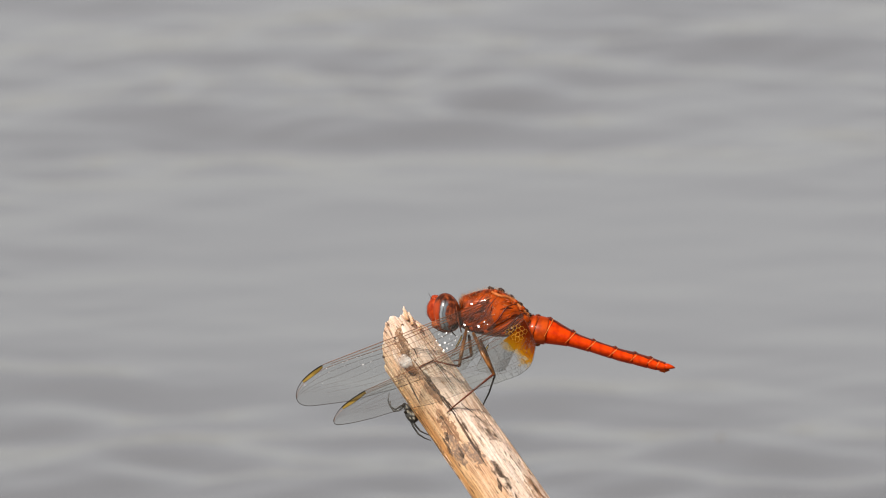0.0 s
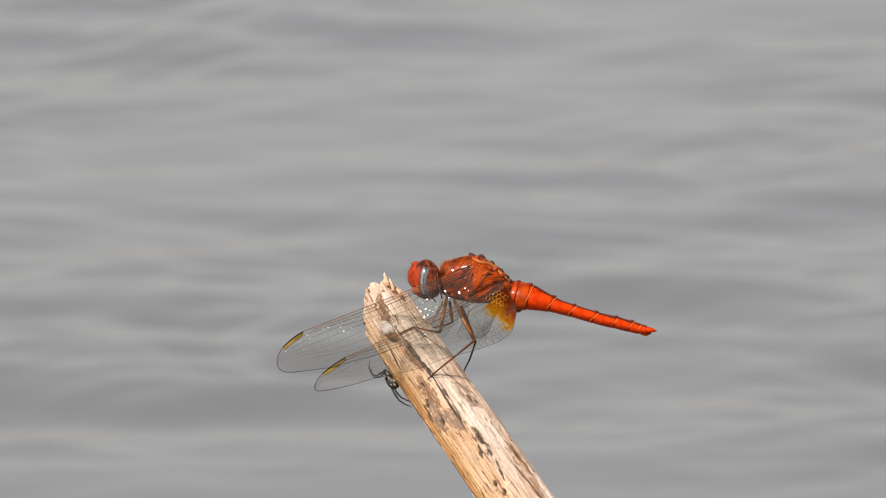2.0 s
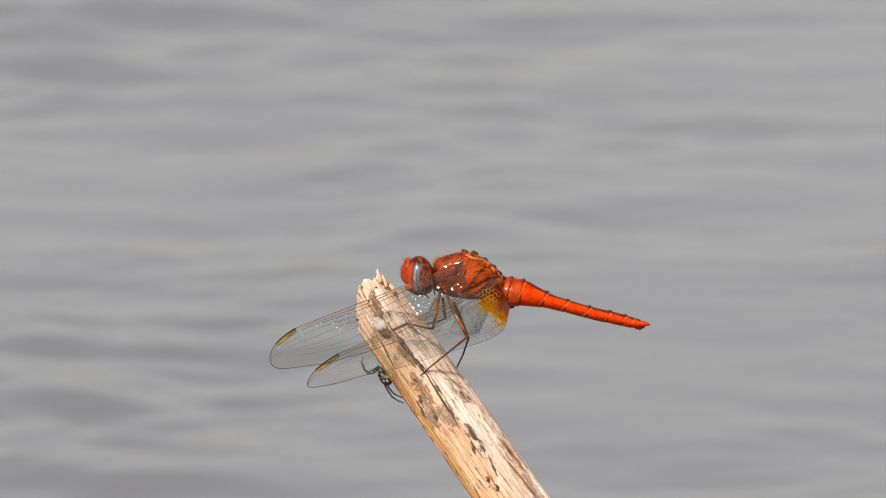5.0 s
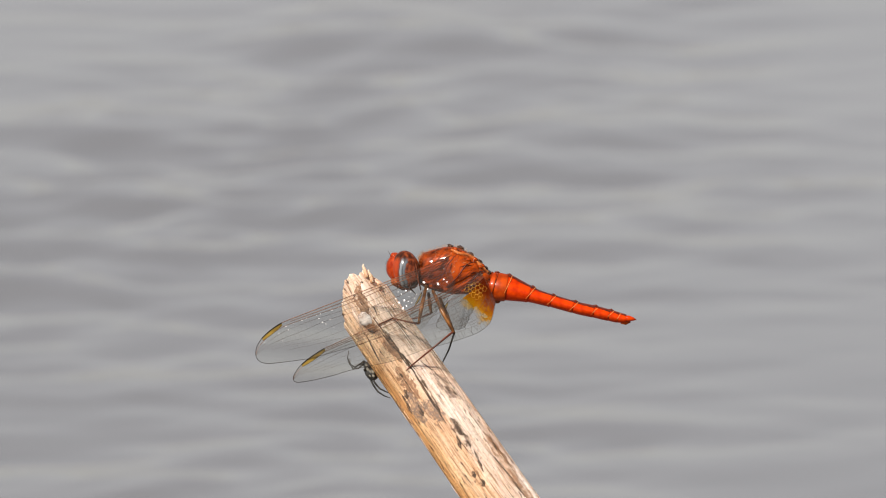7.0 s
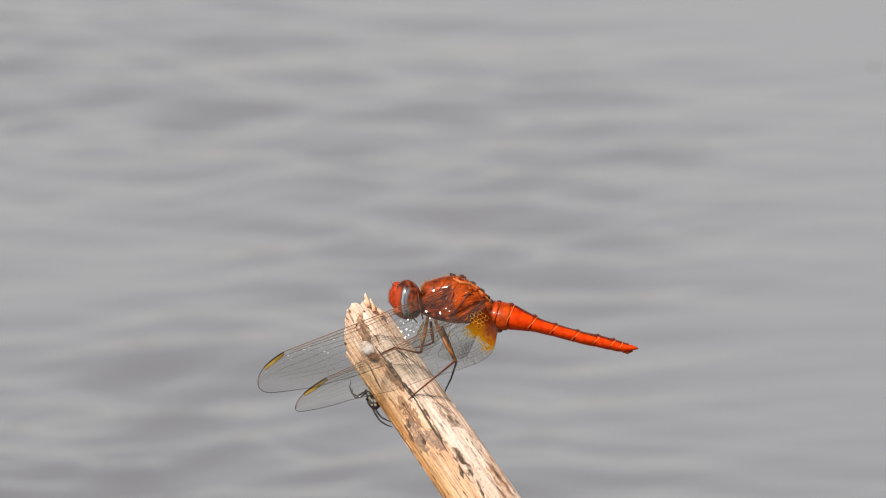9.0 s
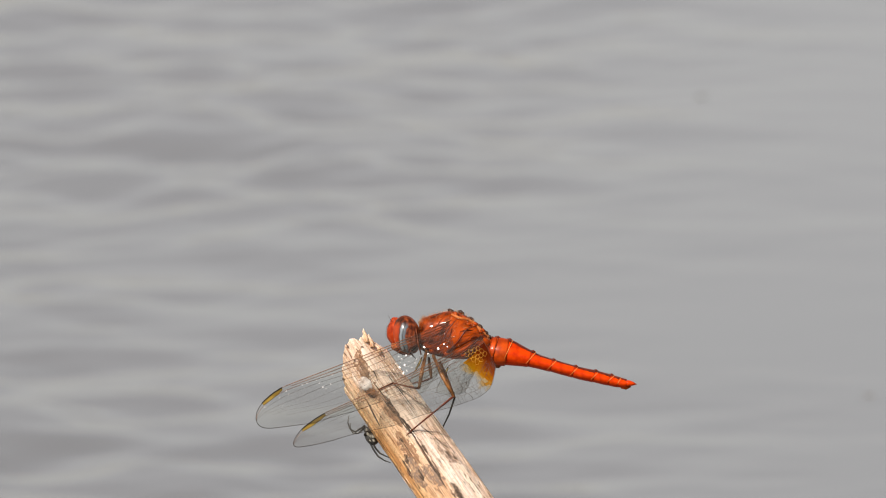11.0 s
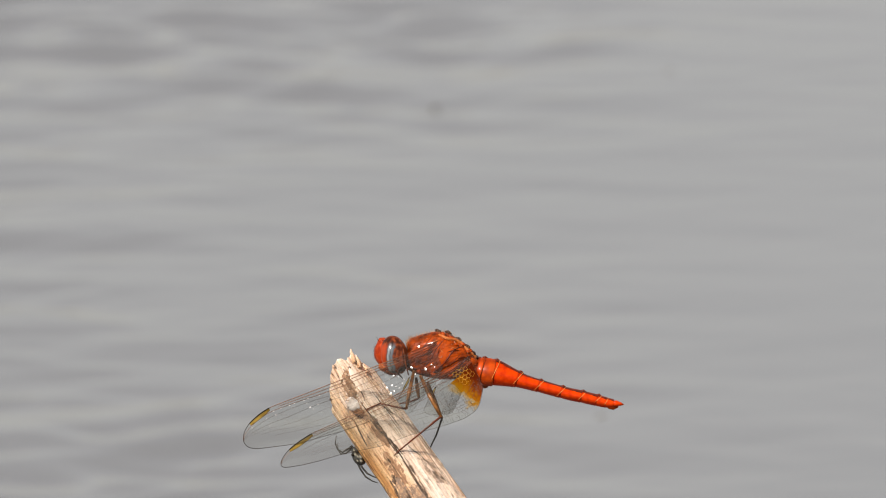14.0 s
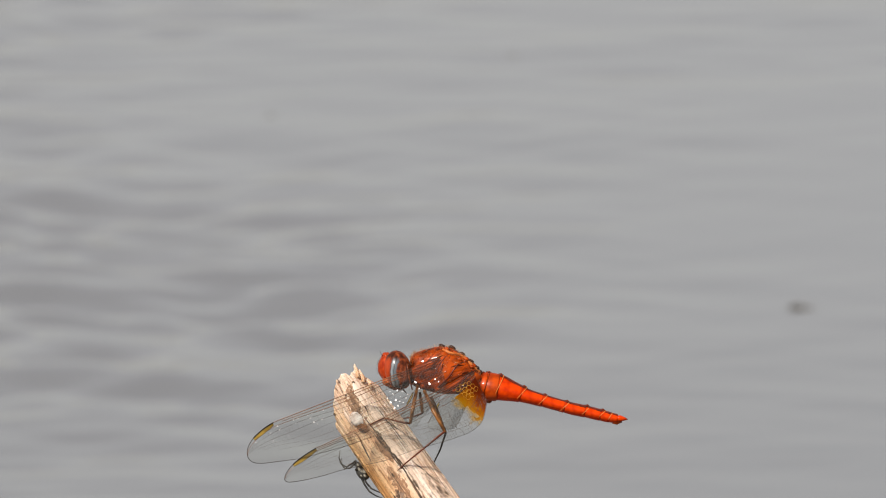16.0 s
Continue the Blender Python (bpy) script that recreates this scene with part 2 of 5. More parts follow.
def reed_material():
    """Weathered reed: cream fibres, tan streaks, scattered black specks; grain runs along local Z."""
    m, nt, n, b = blank("weathered_reed")
    L = nt.links.new
    co = n.new("ShaderNodeTexCoord")

    def streak(scale, stretch, detail=5):
        mp, nz = n.new("ShaderNodeMapping"), n.new("ShaderNodeTexNoise")
        mp.inputs["Scale"].default_value = (1, 1, stretch)
        nz.inputs["Scale"].default_value, nz.inputs["Detail"].default_value = scale, detail
        L(co.outputs["Object"], mp.inputs[0]), L(mp.outputs[0], nz.inputs[0])
        return nz
    fibre, band, speck, wide = streak(5600, 0.034), streak(1500, 0.04), streak(2200, 0.30), streak(260, 0.35, 5)
    fibre.inputs["Distortion"].default_value, band.inputs["Distortion"].default_value = 0.7, 0.9
    r1 = ramp(nt, [(0.33, (0.46, 0.30, 0.20)), (0.44, (0.84, 0.68, 0.56)), (0.62, (0.97, 0.89, 0.81))])
    r2 = ramp(nt, [(0.38, (0.62, 0.44, 0.30)), (0.58, (1, 1, 1))])
    r3 = ramp(nt, [(0.31, (0.10, 0.06, 0.04)), (0.39, (1, 1, 1))])
    r4 = ramp(nt, [(0.36, (0.78, 0.60, 0.44)), (0.60, (1, 1, 1))])
    L(fibre.outputs[0], r1.inputs[0]), L(band.outputs[0], r2.inputs[0])
    L(speck.outputs[0], r3.inputs[0]), L(wide.outputs[0], r4.inputs[0])
    last = r1
    # fine cross ticks in the bleached skin
    tick = streak(6500, 1.0, 3)
    tick.inputs[0].links[0].from_node.inputs["Scale"].default_value = (0.34, 0.34, 1.0)
    r5 = ramp(nt, [(0.35, (0.46, 0.31, 0.22)), (0.47, (1, 1, 1))])
    L(tick.outputs[0], r5.inputs[0])
    for other, amount in ((r2, 0.45), (r3, 0.95), (r4, 0.55), (r5, 0.5)):
        mx = n.new("ShaderNodeMix")
        mx.data_type, mx.blend_type = "RGBA", "MULTIPLY"
        mx.inputs[0].default_value = amount
        L(last.outputs[0] if last is r1 else last.outputs[2], mx.inputs[6]), L(other.outputs[0], mx.inputs[7])
        last = mx
    # golden on the shaded side (shade in the colour plus unbleached skin), tan in the middle, bleached on the other,
    # tan at the far edge
    sep, add, off, gold = n.new("ShaderNodeSeparateXYZ"), n.new("ShaderNodeMath"), n.new("ShaderNodeMath"), n.new("ShaderNodeMix")
    L(co.outputs["Object"], sep.inputs[0])
    add.operation = off.operation = "MULTIPLY_ADD"
    L(sep.outputs["X"], add.inputs[0])
    add.inputs[1].default_value, add.inputs[2].default_value = 100.0, 0.40
    L(wide.outputs[0], off.inputs[0]), L(add.outputs[0], off.inputs[2])
    off.inputs[1].default_value = 0.20
    side = ramp(nt, [(0.08, (0.90, 0.60, 0.29)), (0.17, (0.98, 0.76, 0.48)), (0.25, (0.96, 0.79, 0.59)), (0.46, (0.94, 0.77, 0.59)), (0.58, (1, 0.98, 0.95)), (0.90, (1, 0.98, 0.95)), (0.97, (0.86, 0.66, 0.50))])
    end, top, cap = n.new("ShaderNodeMath"), n.new("ShaderNodeMath"), n.new("ShaderNodeMath")
    end.operation, top.operation, cap.operation = "MULTIPLY_ADD", "MAXIMUM", "MINIMUM"
    L(sep.outputs["Z"], end.inputs[0]), L(off.outputs[0], end.inputs[2])
    end.inputs[1].default_value = -45.0
    L(end.outputs[0], top.inputs[0]), L(off.outputs[0], top.inputs[1]), L(top.outputs[0], cap.inputs[0])
    cap.inputs[1].default_value = 0.86
    L(cap.outputs[0], side.inputs[0])
    gold.data_type, gold.blend_type = "RGBA", "MULTIPLY"
    gold.inputs[0].default_value = 1.0
    L(last.outputs[2], gold.inputs[6]), L(side.outputs[0], gold.inputs[7])
    L(gold.outputs[2], b.inputs["Base Color"])
    bump = n.new("ShaderNodeBump")
    bump.inputs["Distance"].default_value, bump.inputs["Strength"].default_value = 0.00030, 0.9
    L(fibre.outputs[0], bump.inputs["Height"]), L(bump.outputs[0], b.inputs["Normal"])
    b.inputs["Roughness"].default_value = 0.62
    b.inputs["Subsurface Weight"].default_value = 0.12
    b.inputs["Subsurface Radius"].default_value = (0.0012, 0.0006, 0.0003)
    b.inputs["Subsurface Scale"].default_value = 1.0
    return m


def water_material():
    """Turbid pond water: murky body under a smooth reflecting surface."""
    m, nt, n, b = blank("pond_water")
    L = nt.links.new
    co, nz = n.new("ShaderNodeTexCoord"), n.new("ShaderNodeTexNoise")
    nz.inputs["Scale"].default_value, nz.inputs["Detail"].default_value = 1.3, 4
    L(co.outputs["Object"], nz.inputs[0])
    r = ramp(nt, [(0.35, (0.087, 0.085, 0.083)), (0.65, (0.098, 0.096, 0.094))])
    L(nz.outputs[0], r.inputs[0]), L(r.outputs[0], b.inputs["Base Color"])
    b.inputs["Roughness"].default_value, b.inputs["IOR"].default_value = 0.06, 1.333
    return m


def stain_material(name, dark, light, cover, soft=0.07, fleck=520):
    """Mould that follows the fibres, with gaps where the clean wood shows."""
    m, nt, n, b = blank(name)
    L = nt.links.new
    co, mp = n.new("ShaderNodeTexCoord"), n.new("ShaderNodeMapping")
    mp.inputs["Scale"].default_value = (1, 1, 0.06)
    a, c = n.new("ShaderNodeTexNoise"), n.new("ShaderNodeTexNoise")
    a.inputs["Scale"].default_value, a.inputs["Detail"].default_value = 2300, 5
    c.inputs["Scale"].default_value, c.inputs["Detail"].default_value = fleck, 5
    L(co.outputs["Object"], mp.inputs[0]), L(mp.outputs[0], a.inputs[0]), L(co.outputs["Object"], c.inputs[0])
    r = ramp(nt, [(0.35, dark), (0.65, light)])
    L(a.outputs[0], r.inputs[0]), L(r.outputs[0], b.inputs["Base Color"])
    b.inputs["Roughness"].default_value = 0.8
    add = n.new("ShaderNodeMath")
    L(a.outputs[0], add.inputs[0]), L(c.outputs[0], add.inputs[1])
    edge = ramp(nt, [(cover - soft, (1, 1, 1)), (cover + soft, (0, 0, 0))])
    half = n.new("ShaderNodeMath"); half.operation = "MULTIPLY"; half.inputs[1].default_value = 0.5
    L(add.outputs[0], half.inputs[0]), L(half.outputs[0], edge.inputs[0]), L(edge.outputs[0], b.inputs["Alpha"])
    return m


M_STAIN = stain_material("black_mould_stain", (0.024, 0.015, 0.010), (0.24, 0.15, 0.095), 0.51, 0.09, 900)
M_GREY = stain_material("grey_brown_stain", (0.22, 0.15, 0.11), (0.50, 0.36, 0.27), 0.48, 0.13, 1600)
M_SKIN = surface("bleached_skin", (0.40, 0.25, 0.165), (0.88, 0.695, 0.56), 3800, 0.65, 0.16, stretch=(1, 1, 0.05), blotch=0.45, span=(0.36, 0.56))
M_ROT = stain_material("brown_rot", (0.24, 0.115, 0.055), (0.58, 0.36, 0.22), 0.50, 0.12, 900)
M_GROOVE = stain_material("rotten_brown_groove", (0.11, 0.05, 0.024), (0.46, 0.28, 0.16), 0.55, 0.10, 1100)
M_CRACK = stain_material("dark_crack_and_leg_shadow", (0.018, 0.011, 0.007), (0.11, 0.062, 0.035), 0.60)
M_REED = reed_material()
M_WATER = water_material()

# ---------------------------------------------------------------- mesh building


class Shape:
    """Vertices (plan millimetres) and faces of one mesh."""

    def __init__(self):
        self.v, self.f = [], []

    def grid(self, rows, closed=True, cap0=False, cap1=False):
        """Rows of points, joined row to row."""
        base, n = len(self.v), len(rows[0])
        for r in rows:
            self.v.extend(Vector(p) for p in r)
        for i in range(len(rows) - 1):
            for j in range(n if closed else n - 1):
                k = (j + 1) % n
                a = base + i * n
                self.f.append((a + j, a + k, a + n + k, a + n + j))
        if cap0:
            self.f.append(tuple(base + j for j in reversed(range(n))))
        if cap1:
            self.f.append(tuple(base + (len(rows) - 1) * n + j for j in range(n)))
        return self

    def tube(self, pts, radii, n=6):
        pts = [Vector(p) for p in pts]
        if not hasattr(radii, "__len__"):
            radii = [radii] * len(pts)
        rows = []
        for i, p in enumerate(pts):
            d = (pts[min(i + 1, len(pts) - 1)] - pts[max(i - 1, 0)]).normalized()
            side = d.cross(Vector((0.13, 1, 0.21))).normalized()
            up = side.cross(d)
            rows.append([p + (math.cos(a) * side + math.sin(a) * up) * float(radii[i])
                         for a in (2 * math.pi * j / n for j in range(n))])
        return self.grid(rows, True, True, True)

    def blob(self, c, r, turn=None, nu=22, nv=14, dent=0.0, power=1.0):
        """An ellipsoid with half axes r about c, a little uneven."""
        c, turn = Vector(c), (turn or Matrix.Identity(3))
        rows = []
        for i in range(nv + 1):
            th = math.pi * min(max(i / nv, 0.012), 0.988)
            row = []
            for j in range(nu):
                ph = 2 * math.pi * j / nu
                d = Vector((math.sin(th) * math.cos(ph), math.sin(th) * math.sin(ph), math.cos(th)))
                d = Vector([math.copysign(abs(k) ** power, k) for k in d])
                k = 1 + dent * noise.noise(d * 2.2 + c)
                row.append(c + turn @ Vector((d.x * r[0], d.y * r[1], d.z * r[2])) * k)
            rows.append(row)
        return self.grid(rows, True, True, True)

    def hair(self, p, d, length, thick):
        d = Vector(d).normalized()
        s = d.cross(Vector((0.3, 0.8, 0.5))).normalized() * thick
        q = d.cross(s).normalized() * thick
        b = len(self.v)
        self.v += [p + s, p - s * 0.5 + q, p - s * 0.5 - q, p + d * length]
        self.f += [(b, b + 1, b + 3), (b + 1, b + 2, b + 3), (b + 2, b, b + 3)]


def P(u, v, w=0.0):
    """A plan point in millimetres, in mesh order (u, w, v)."""
    return Vector((u, w, v))


ORIGIN = {}


def thing(name, u, v, w, label, category, group=""):
    """A top-level thing: an Empty at its base, given in plan millimetres."""
    ob = new(name)
    ob.empty_display_size = 0.002
    ob.matrix_world = VIEW @ Matrix.Translation(V(u, v, w))
    ORIGIN[ob.name] = P(u, v, w)
    return tagged(ob, label, category, group)


def part(name, shape, material, parent, label="", pivot=None, smooth=True):
    """One mesh under a thing or part; its vertices are plan millimetres."""
    c = Vector(pivot) if pivot is not None else sum(shape.v, Vector()) / len(shape.v)
    me = bpy.data.meshes.new(name)
    me.from_pydata([(p - c) * 0.001 for p in shape.v], [], shape.f)
    me.materials.append(material)
    if smooth:
        me.polygons.foreach_set("use_smooth", [True] * len(me.polygons))
    me.update()
    ob = new(name, me)
    ob.parent = parent
    ob.location = (c - ORIGIN[parent.name]) * 0.001
    ORIGIN[ob.name] = c
    return tagged(ob, label) if label else ob


def rest(ob):
    """Where a part lies in its parent's space."""
    return ob.location.copy()


# ---------------------------------------------------------------- water
WAVE_SPEED = 0.30                          # metres a second towards the viewer
DRIFT = -0.02
LEAN = 9.0
# splashes: place, start, end, reach at the start, speed; crests, wavelength and height in millimetres; how far they still the water
SPLASHES = (
    ((0.0085, 1.9026), 0.42, 0.95, 0.052, 0.40, 3, 14, 0.42, 0.86),
    ((0.0668, 1.9221), 3.62, 4.15, 0.02, 0.30, 3, 11, 0.08, 0.2),
    ((0.1330, 1.7350), 6.38, 6.78, 0.016, 0.16, 5, 13, 0.40, 0.8),
    ((0.1057, 1.8204), 7.06, 7.34, 0.026, 0.06, 5, 10, 0.28, 0.8),
    ((0.0686, 1.7347), 11.98, 12.24, 0.030, 0.06, 5, 13, 0.36, 0.8),
    ((0.009, 1.882), 12.92, 13.62, 0.062, 0.05, 4, 11, 0.22, 0.45),
    ((-0.0209, 2.0813), 15.35, 15.9, 0.02, 0.22, 3, 9, 0.035, 0.0))


def spaced(a, b, step, far):
    """Even steps from a to b, then growing out to +-far."""
    mid = np.arange(a, b + step / 2, step)
    out, s, x = [], step, mid[-1]
    while x < far:
        s *= 1.5
        x += s
        out.append(x)
    inn, s, x = [], step, mid[0]
    while x > -far:
        s *= 1.5
        x -= s
        inn.append(x)
    return np.array(inn[::-1] + list(mid) + out)


def build_water():
    """One sheet to the horizon with travelling ripples, calm towards one side further back."""
    xs, ys = spaced(-0.26, 0.60, 0.0042, 1500), spaced(1.2, 8.6, 0.0042, 1500)
    X, Y = np.meshgrid(xs, ys)
    swell, chop = np.zeros_like(X), np.zeros_like(X)
    rng = np.random.RandomState(7)
    for lam, slope, count in ((0.24, 0.004, 8), (0.14, 0.0075, 14), (0.085, 0.0105, 22), (0.052, 0.0105, 26), (0.032, 0.0100, 26), (0.020, 0.007, 24)):
        for _ in range(count):
            k = 2 * math.pi / (lam * rng.uniform(0.75, 1.35))
            a = rng.normal(-0.15, 0.85)
            wave = slope / k * np.sin(k * (X * math.sin(a) + Y * math.cos(a)) + rng.uniform(0, 6.3)) * math.sqrt(2.0 / count) * 2.1
            if lam > 0.07:
                swell += wave
            else:
                chop += wave
    # wave groups: uneven strength from place to place
    g = np.zeros_like(X)
    for _ in range(14):
        k, a = 2 * math.pi / rng.uniform(0.16, 0.6), rng.uniform(0, 6.3)
        g += np.sin(k * (X * math.cos(a) + 0.45 * Y * math.sin(a)) + rng.uniform(0, 6.3)) / math.sqrt(7)
    patch = np.clip(1.0 + 0.45 * g, 0.25, 1.9)
    age = (Y - 2.08) / WAVE_SPEED          # when this stretch passes by
    edge = np.interp(age, [4, 6.5, 8, 11.5, 17], [0.45, 0.15, 0.065, 0.02, -0.015])
    edge = edge - DRIFT * age              # the sheet drifts sideways too
    calm = 1 / (1 + np.exp(-np.clip((X - edge) / 0.028, -30, 30)))
    # the long waves die down later on, the short ones freshen
    Z = swell * np.interp(age, [5, 9, 14], [1.0, 0.85, 0.65]) + chop * np.interp(age, [3, 9], [1.0, 1.1])
    Z *= patch * (1 - 0.88 * calm) * (1 + (1 - calm) * np.interp(age, [7, 12], [0.0, 0.5]))
    fade = np.exp(-((np.maximum(np.abs(X) - 1.2, 0) / 0.8) ** 2)) * np.exp(-((np.maximum(np.abs(Y - 4.5) - 4.6, 0) / 0.8) ** 2))
    # quieter water round each splash
    for where, t0, t1, r0, speed, _, _, _, still in SPLASHES:
        tm, reach = (t0 + t1) / 2, r0 + speed * (t1 - t0)
        Z *= 1 - still * np.exp(-((X - where[0] + DRIFT * tm) / (0.05 + reach)) ** 2 - ((Y - where[1] - WAVE_SPEED * tm) / (0.09 + 0.6 * reach)) ** 4)
    Z *= fade
    Y = Y + LEAN * Z                       # crests lean back, so that the far faces are short and steep
    ny, nx = X.shape
    verts = np.stack([X, Y, Z], -1).reshape(-1, 3)
    i = np.arange((ny - 1) * nx).reshape(ny - 1, nx)[:, :-1].ravel()
    faces = np.stack([i, i + 1, i + nx + 1, i + nx], -1)
    me = bpy.data.meshes.new("water")
    me.vertices.add(len(verts)), me.loops.add(faces.size), me.polygons.add(len(faces))
    me.vertices.foreach_set("co", verts.ravel())
    me.loops.foreach_set("vertex_index", faces.ravel())
    me.polygons.foreach_set("loop_start", np.arange(len(faces)) * 4)
    me.polygons.foreach_set("use_smooth", np.ones(len(faces), bool))
    me.update(calc_edges=True)
    me.materials.append(M_WATER)
    return tagged(new("water", me), "grey rippled pond water reflecting a hazy sky", "water", kind="structure")


water = build_water()
# ---------------------------------------------------------------- the broken reed
AX = P(0.5730, -0.8190)                     # down the reed
NX = P(0.8190, 0.5730)                    # across it, to the upper right
FX = P(0, 0, -1)                            # towards the viewer
R0 = 4.58
REED_O = P(-9.15, -13.11, 0)


def reed_radius(s, ph):
    """Half thickness at s mm down the reed; ph = 0 faces the viewer, positive to the upper right."""
    r = R0 * (1 + 0.0028 * (s + 4))
    # flattened sides that meet along the main crack
    side = (ph - 0.06) % (2 * math.pi / 5) - math.pi / 5
    r *= 0.62 + 0.38 * 0.905 / math.cos(side)
    r *= 1.02 + 0.018 * math.cos(3 * ph + 0.5) + 0.012 * math.cos(7 * ph - 0.8)
    for ph0, deep, wide, wob in ((0.06, 0.30, 0.05, 0.05), (-0.62, 0.14, 0.05, 0.07), (0.75, 0.10, 0.06, 0.06), (-1.05, 0.10, 0.07, 0.05)):
        d = ph - ph0 - wob * noise.noise(Vector((s * 0.16, ph0 * 9, 0)))
        r -= deep * math.exp(-(d / wide) ** 2) * (0.55 + 0.6 * noise.noise(Vector((s * 0.22, 3 + ph0, 1))))
    r += 0.10 * noise.noise(Vector((math.cos(ph) * 9, math.sin(ph) * 9, s * 0.09)))
    r += (0.025 if s < 0 else 0.05) * noise.noise(Vector((math.cos(ph) * 26, math.sin(ph) * 26, s * 0.22)))
    return r


def reed_point(s, ph, lift=0.0):
    r = reed_radius(s, ph) + lift
    return REED_O + AX * s + NX * (r * math.sin(ph)) + FX * (r * math.cos(ph))


def reed_end(ph):
    """How far up the broken end reaches on each side."""
    n = math.sin(ph)
    e = np.interp(n, [-1.0, -0.6, -0.1, 0.15, 0.45, 0.62, 0.7, 0.8, 1.0], [-4.22, -7.57, -10.21, -10.82, -9.94, -9.50, -10.21, -8.45, -5.46])
    if math.cos(ph) < 0:
        e += 1.2
    return e + 0.55 * noise.noise(Vector((math.cos(ph) * 5, math.sin(ph) * 5, 0.3))) + 0.22 * noise.noise(Vector((math.cos(ph) * 11, math.sin(ph) * 11, 4.3)))


def build_reed():
    base = REED_O + AX * 470
    ob = thing("broken_reed", base.x, base.z, base.y, "dry bleached broken reed stalk with black stains, standing in the pond", "reed")
    sh, n = Shape(), 200
    steps = list(np.linspace(0, 1, 60) ** 1.15 * 14) + list(np.arange(14.3, 62, 0.45)) + list(np.linspace(63, 560, 30))
    phs = [2 * math.pi * j / n - math.pi for j in range(n)]
    ends = [reed_end(p) for p in phs]
    rows = []
    for s in steps:
        row = []
        for j, p in enumerate(phs):
            k = min(s / 14, 1)
            row.append(reed_point(ends[j] * (1 - k) + 9.0 * k + (s - 14 if s > 14 else 0), p))
        rows.append(row)
    # broken lip turning into the hollow
    for depth, shrink in ((0.25, 0.86), (1.4, 0.78), (6.0, 0.74)):
        row = []
        for j, p in enumerate(phs):
            c = REED_O + AX * (ends[j] + depth)
            row.append(c + (reed_point(ends[j] + depth, p) - c) * shrink)
        rows.insert(0, row)
    sh.grid(rows, True, True, True)
    # local Z runs down the stalk, so that the grain follows it
    turn = Matrix((NX, FX, AX)).transposed()
    stalk = Shape()
    inv = turn.transposed()
    stalk.v, stalk.f = [inv @ (p - REED_O) for p in sh.v], sh.f
    me = bpy.data.meshes.new("stalk")
    me.from_pydata([p * 0.001 for p in stalk.v], [], stalk.f)
    me.polygons.foreach_set("use_smooth", [True] * len(me.polygons))
    me.materials.append(M_REED)
    st = new("stalk", me)
    st.parent = ob
    st.matrix_basis = Matrix.Translation((REED_O - ORIGIN[ob.name]) * 0.001) @ turn.to_4x4()

    def along(name, q, material, label=""):
        """A mesh on the stalk whose local Z runs down it."""
        c = sum(q.v, Vector()) / len(q.v)
        me = bpy.data.meshes.new(name)
        me.from_pydata([(inv @ (p - c)) * 0.001 for p in q.v], [], q.f)
        me.polygons.foreach_set("use_smooth", [True] * len(me.polygons))
        me.materials.append(material)
        o = new(name, me)
        o.parent = ob
        o.matrix_basis = Matrix.Translation((c - ORIGIN[ob.name]) * 0.001) @ turn.to_4x4()
        return tagged(o, label) if label else o

    def patch(name, s0, s1, p0, p1, material, lift=0.03, rag=0.5, m=26, label="", brow=4):
        """A ragged stain or flake that hugs the stalk."""
        q, rows = Shape(), []
        for i in range(m + 1):
            t = i / m
            half = math.sin(math.pi * min(max(t, 0.02), 0.98)) ** 0.6
            row = []
            for j in range(9):
                e = (j / 8 - 0.5)
                wob = rag * 0.5 * noise.noise(Vector((t * 7 + s0, e * 3, p0 * 5)))
                pm = p0 + (p1 - p0) * t
                width = 0.16 * half * (1 + 1.4 * rag * noise.noise(Vector((t * 9 + s0 * 3, 0.3 if e > 0 else 5.1, 2))))
                row.append(reed_point(s0 + (s1 - s0) * t + wob, pm + e * max(width, 0.012) * patch.wide, lift * (1 - (2 * e) ** brow) + 0.004))
            rows.append(row)
        q.grid(rows, False)
        return along(name, q, material, label)

    def sp(px, py):
        d = P(px, py) - REED_O
        s, nn = d.dot(AX), d.dot(NX)
        return s, math.asin(max(-0.97, min(0.97, nn / (R0 * (1 + 0.0028 * (s + 4))))))

    for wide, a, b in GREYS:
        patch.wide = wide
        (s0, p0), (s1, p1) = sp(*a), sp(*b)
        patch("stain", s0, s1, p0, p1, M_GREY, lift=0.02, rag=0.8, m=34)
    for wide, a, b in STAINS:
        patch.wide = wide
        (s0, p0), (s1, p1) = sp(*a), sp(*b)
        patch("stain", s0, s1, p0, p1, M_STAIN)
    for wide, a, b in CRACKS_AND_LEG_SHADOW:
        patch.wide = wide
        (s0, p0), (s1, p1) = sp(*a), sp(*b)
        patch("crack_or_shadow", s0, s1, p0, p1, M_CRACK, lift=0.012, rag=0.14)
    # flakes of bleached skin that stand a little proud
    for wide, a, b in FLAKES:
        patch.wide = wide
        (s0, p0), (s1, p1) = sp(*a), sp(*b)
        patch("bark_flake", s0, s1, p0, p1, M_SKIN, lift=0.08, rag=0.32, m=34, brow=12)
    # hairline cracks along the grain
    rnd = random.Random(21)
    for _ in range(24):
        patch.wide = rnd.uniform(0.08, 0.18)
        s0, p0 = rnd.uniform(-7, 46), rnd.uniform(-1.35, 1.35)
        patch("crack_or_shadow", s0, s0 + rnd.uniform(2.0, 7.5), p0, p0 + rnd.gauss(0, 0.02), M_CRACK, lift=0.012, rag=0.25, m=14)
